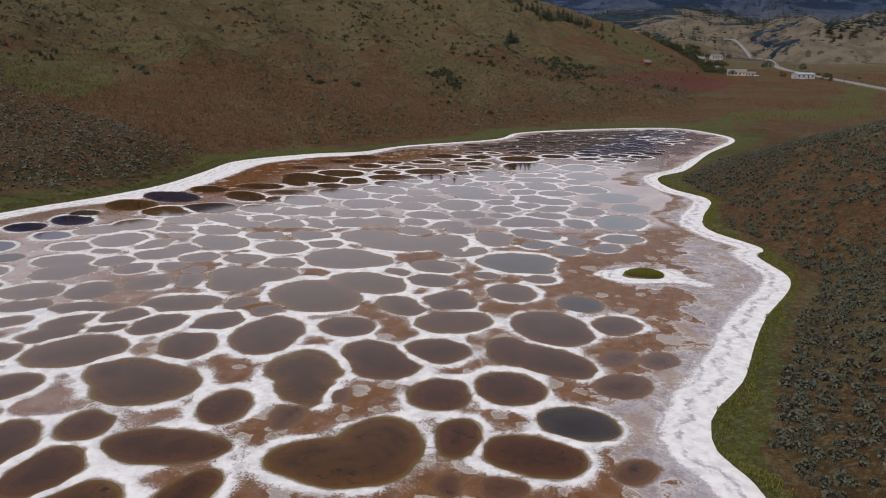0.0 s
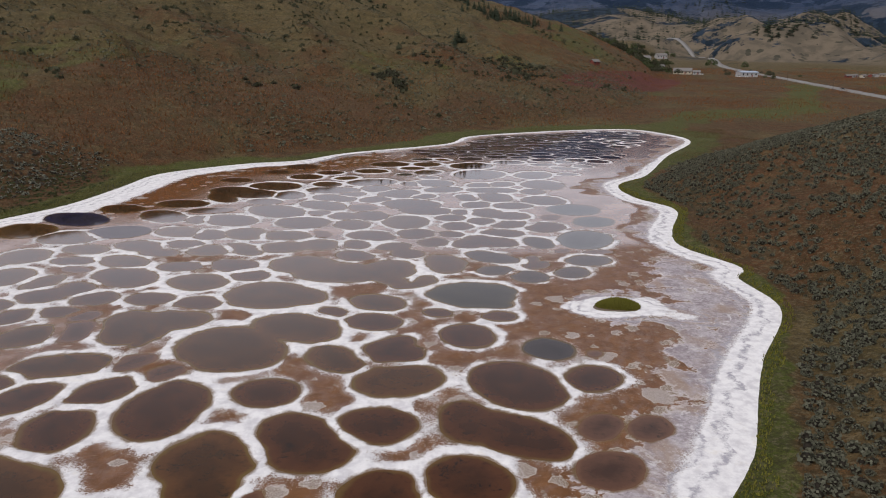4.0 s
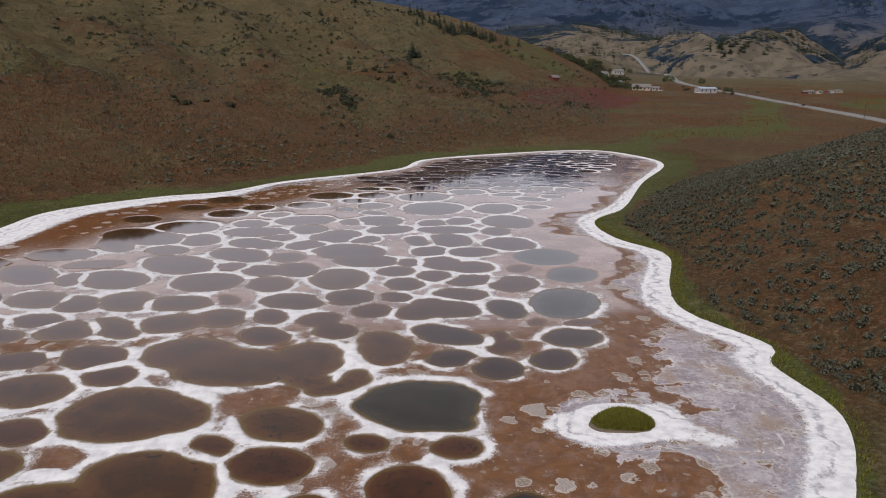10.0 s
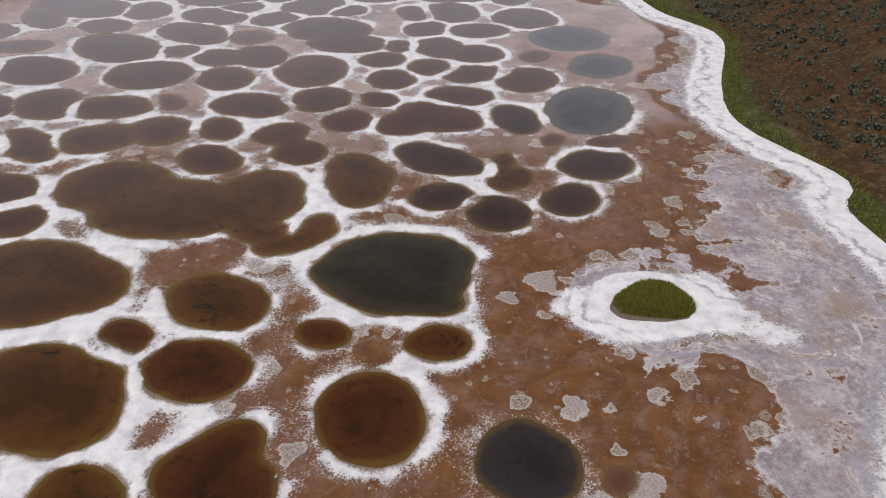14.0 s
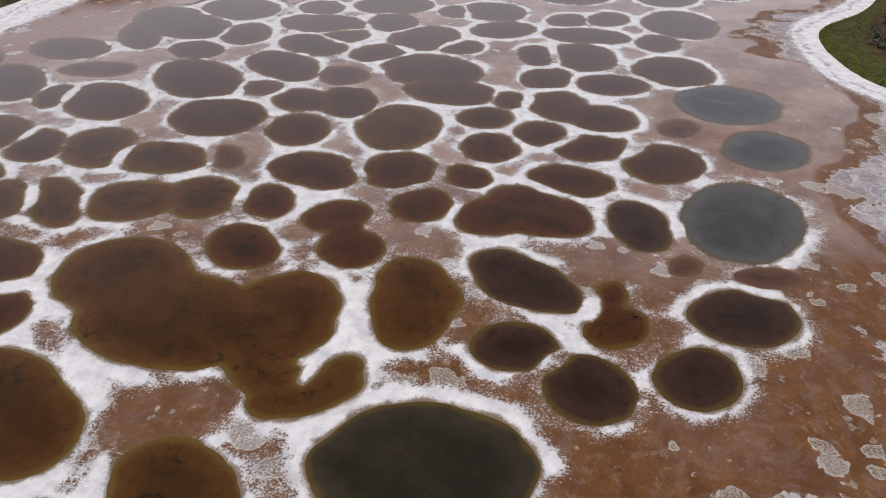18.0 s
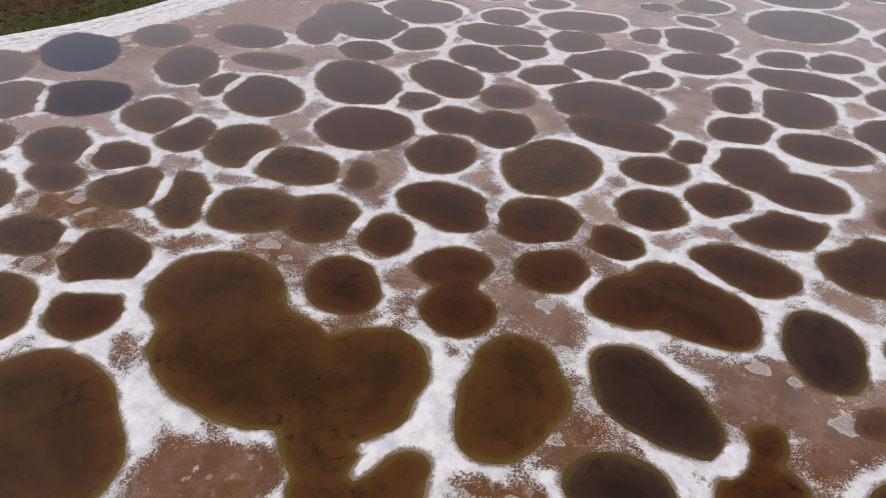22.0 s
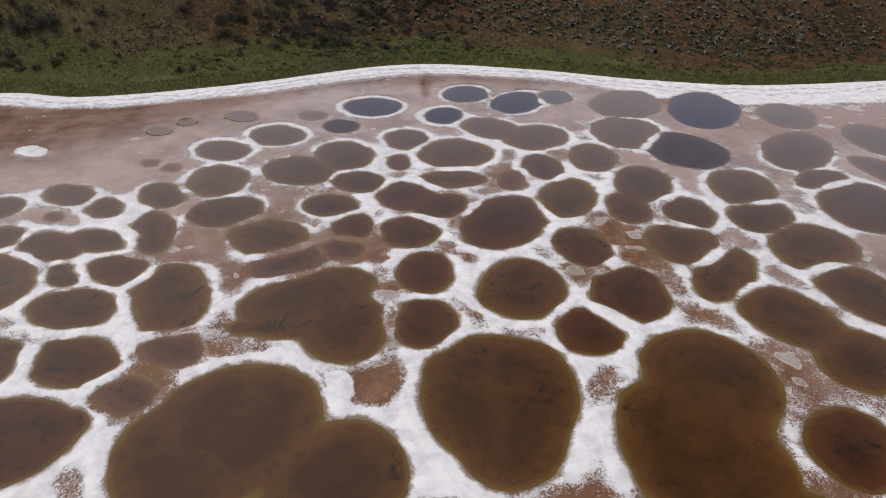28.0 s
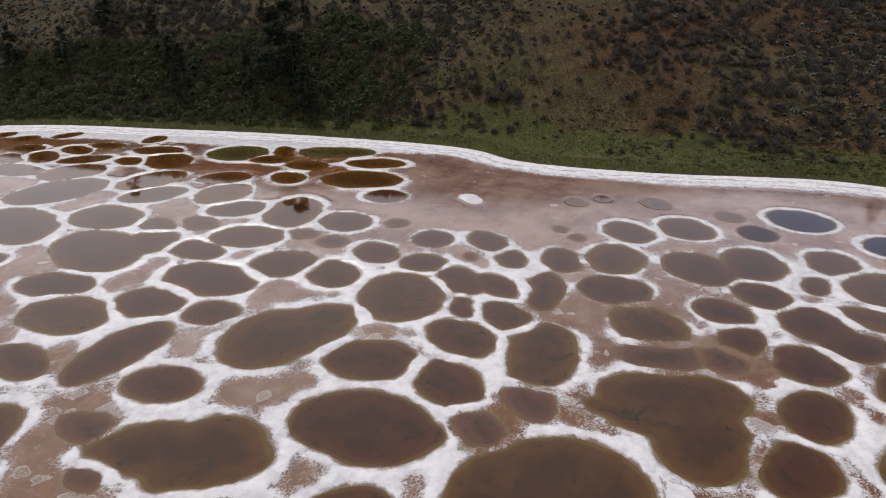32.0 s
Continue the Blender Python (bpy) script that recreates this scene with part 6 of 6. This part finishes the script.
def house(x, y, turn, long, wide, tall, pitch, wall, roof, label):
    holder = tagged(new("house"), label, "house", "houses in the valley")
    holder.location, holder.rotation_euler = (x, y, float(land_z(x, y)) - 0.3), (0, 0, radians(turn))
    bm = bmesh.new()
    a, b = long / 2, wide / 2
    low = [bm.verts.new(p) for p in ((-a, -b, 0), (a, -b, 0), (a, b, 0), (-a, b, 0))]
    top = [bm.verts.new(p) for p in ((-a, -b, tall), (a, -b, tall), (a, b, tall), (-a, b, tall))]
    gab = [bm.verts.new((-a, 0, tall + pitch)), bm.verts.new((a, 0, tall + pitch))]
    for i in range(4):
        j = (i + 1) % 4
        bm.faces.new((low[i], low[j], top[j], top[i]))
    bm.faces.new((top[3], top[0], gab[0]))
    bm.faces.new((top[1], top[2], gab[1]))
    walls = part("wall", bm, wall, holder)
    for side in (-1, 1):
        bm = bmesh.new()
        e = 0.6
        drop = pitch * e / b
        p = [(-a - e, side * (b + e), tall - drop), (a + e, side * (b + e), tall - drop), (a + e, 0, tall + pitch), (-a - e, 0, tall + pitch)]
        lo = [bm.verts.new((u0, v0, w0 + 0.02)) for u0, v0, w0 in p]
        hi = [bm.verts.new((u0, v0, w0 + 0.25)) for u0, v0, w0 in p]
        bm.faces.new(lo)
        bm.faces.new(hi)
        for i in range(4):
            j = (i + 1) % 4
            bm.faces.new((lo[i], lo[j], hi[j], hi[i]))
        part("roof", bm, roof, holder)
    for k in range(max(2, int(long / 4))):
        wx = -a + (k + 0.5) * long / max(2, int(long / 4))
        for side in (-1, 1):
            bm = bmesh.new()
            slab(bm, wx - 0.7, wx + 0.7, side * b - 0.06, side * b + 0.06, tall * 0.42, tall * 0.8)
            part("window", bm, M_GLASS, walls)
    bm = bmesh.new()
    slab(bm, -0.6 + a * 0.3, 0.6 + a * 0.3, -b - 0.08, -b + 0.06, 0.3, 2.5)
    part("door", bm, M_BARN, walls)
    return holder


house(289, 1085, 12, 30, 12, 4.0, 3.0, M_WALL, M_ROOF, "long white valley house with a grey roof")
house(348, 1180, 8, 17, 12, 5.5, 3.0, M_WALL, M_ROOF, "two-storey white house with a grey roof")
house(128, 628, 30, 7, 5.5, 2.8, 1.8, M_BARN, M_ROOF, "small red barn at the foot of the hill")
house(270, 822, -20, 20, 11, 4.0, 3.2, M_TAN, M_ROOF, "tan farmhouse with a dark roof")
house(284, 815, -20, 8, 7, 3.0, 1.8, M_WALL, M_ROOF, "white garage beside a farmhouse")
house(324, 772, 5, 19, 13, 5.0, 1.4, M_WALL, M_TIN, "white metal warehouse with a pale blue roof")
house(298, 1000, 40, 7, 5, 2.6, 1.5, M_WALL, M_ROOF, "white shed among village trees")
for n, (x, y) in enumerate([(431, 765), (441, 772), (450, 770), (462, 778), (470, 782), (484, 790)]):
    house(x, y, 20 * n, 6 + n % 3 * 2, 4, 2.6, 1.0, (M_BARN, M_WALL, M_TAN)[n % 3], M_ROOF, "small shed in a roadside yard")


def car(x, y, turn, paint, label):
    holder = tagged(new("car"), label, "car", "vehicles in the valley")
    holder.location, holder.rotation_euler = (x, y, float(land_z(x, y)) + 0.35), (0, 0, radians(turn))
    bm = bmesh.new()
    slab(bm, -2.2, 2.2, -0.9, 0.9, 0.35, 0.95)
    bmesh.ops.bevel(bm, geom=bm.edges[:], offset=0.12, segments=2, affect="EDGES")
    body = part("body", bm, paint, holder)
    bm = bmesh.new()
    slab(bm, -1.3, 1.0, -0.8, 0.8, 0.95, 1.5)
    bmesh.ops.bevel(bm, geom=bm.edges[:], offset=0.18, segments=2, affect="EDGES")
    part("cabin", bm, M_GLASS, holder, "dark glass cabin")
    for wx in (-1.4, 1.4):
        for wy in (-0.85, 0.85):
            bm = bmesh.new()
            bmesh.ops.create_cone(bm, cap_ends=True, segments=14, radius1=0.34, radius2=0.34, depth=0.22, matrix=pose(wx, wy, 0.34, 90, 0, 0))
            part("wheel", bm, M_TYRE, holder)


M_PAINT = plain("white_car_paint", (0.7, 0.7, 0.7), 0.3, 0.02, 1.0)
M_DARKP = plain("dark_car_paint", (0.03, 0.03, 0.035), 0.3, 0.02, 1.0)
car(330, 590, 84, M_DARKP, "dark car driving lane of a valley road")
car(312, 762, 20, M_PAINT, "white car parked at a warehouse")
car(318, 758, 40, M_PAINT, "white van parked at a warehouse")
car(286, 803, 10, M_PAINT, "white car parked by a farmhouse")
car(446, 762, 60, M_PAINT, "white car parked in a roadside yard")


def leaf_tree(x, y, tall, wide, seed):
    r3 = np.random.default_rng(seed)
    holder = tagged(new("tree"), "dark green leafy tree beside valley houses", "tree", "trees in the valley")
    holder.location = (x, y, float(land_z(x, y)) - 0.1)
    v, q = bush_shape(r3, 130, 0.075, 0.8)
    me = mesh_of("crown", v * (wide, wide, tall * 0.85) + (0, 0, tall * 0.12), q, smooth=False)
    me.materials.append(M_SHRUB if seed % 2 else M_LUSH)
    new("crown", me).parent = holder
    bm = bmesh.new()
    bmesh.ops.create_cone(bm, cap_ends=True, segments=7, radius1=0.03 * tall, radius2=0.012 * tall, depth=0.6 * tall, matrix=Matrix.Translation((0, 0, 0.28 * tall)))
    for k in range(3):
        tip = Vector((math.cos(2.1 * k) * wide * 0.22, math.sin(2.1 * k) * wide * 0.22, tall * 0.3))
        m = Matrix.Translation(Vector((0, 0, tall * 0.35)) + tip * 0.5) @ tip.to_track_quat("Z", "Y").to_matrix().to_4x4()
        bmesh.ops.create_cone(bm, cap_ends=True, segments=5, radius1=0.012 * tall, radius2=0.004 * tall, depth=tip.length, matrix=m)
    part("trunk", bm, M_BARK, holder, "brown bark")


r2 = np.random.default_rng(8)
spots = [(370, 1008, 16, 17), (352, 776, 8, 8), (405, 977, 12, 10), (262, 812, 9, 9), (256, 830, 8, 8), (310, 790, 7, 7)]
spots += [(r2.normal(262, 26), r2.normal(1040, 26), r2.uniform(8, 15), r2.uniform(8, 15)) for _ in range(44)]
spots += [(r2.normal(258, 9), r2.normal(900, 30), r2.uniform(5, 10), r2.uniform(6, 11)) for _ in range(26)]
spots += [(r2.normal(340, 24), r2.normal(1215, 20), r2.uniform(8, 14), r2.uniform(7, 12)) for _ in range(12)]
spots += [(r2.uniform(330, 420), r2.uniform(700, 900), r2.uniform(3, 6), r2.uniform(3, 6)) for _ in range(10)]
for n, (x, y, tall, wide) in enumerate(spots):
    leaf_tree(x, y, tall, wide, 200 + n)


def pole(x, y):
    holder = tagged(new("utility_pole"), "wooden utility pole beside the valley road", "utility pole", "utility poles along the road")
    holder.location = (x, y, float(land_z(x, y)) - 0.2)
    bm = bmesh.new()
    bmesh.ops.create_cone(bm, cap_ends=True, segments=8, radius1=0.18, radius2=0.12, depth=10, matrix=Matrix.Translation((0, 0, 5)))
    part("post", bm, M_BARK, holder)
    bm = bmesh.new()
    slab(bm, -1.2, 1.2, -0.08, 0.08, 9.2, 9.4)
    part("crossarm", bm, M_BARK, holder)


for x, y in ((310, 480), (322, 590), (330, 690), (345, 790), (366, 905), (395, 1030)):
    pole(x, y)
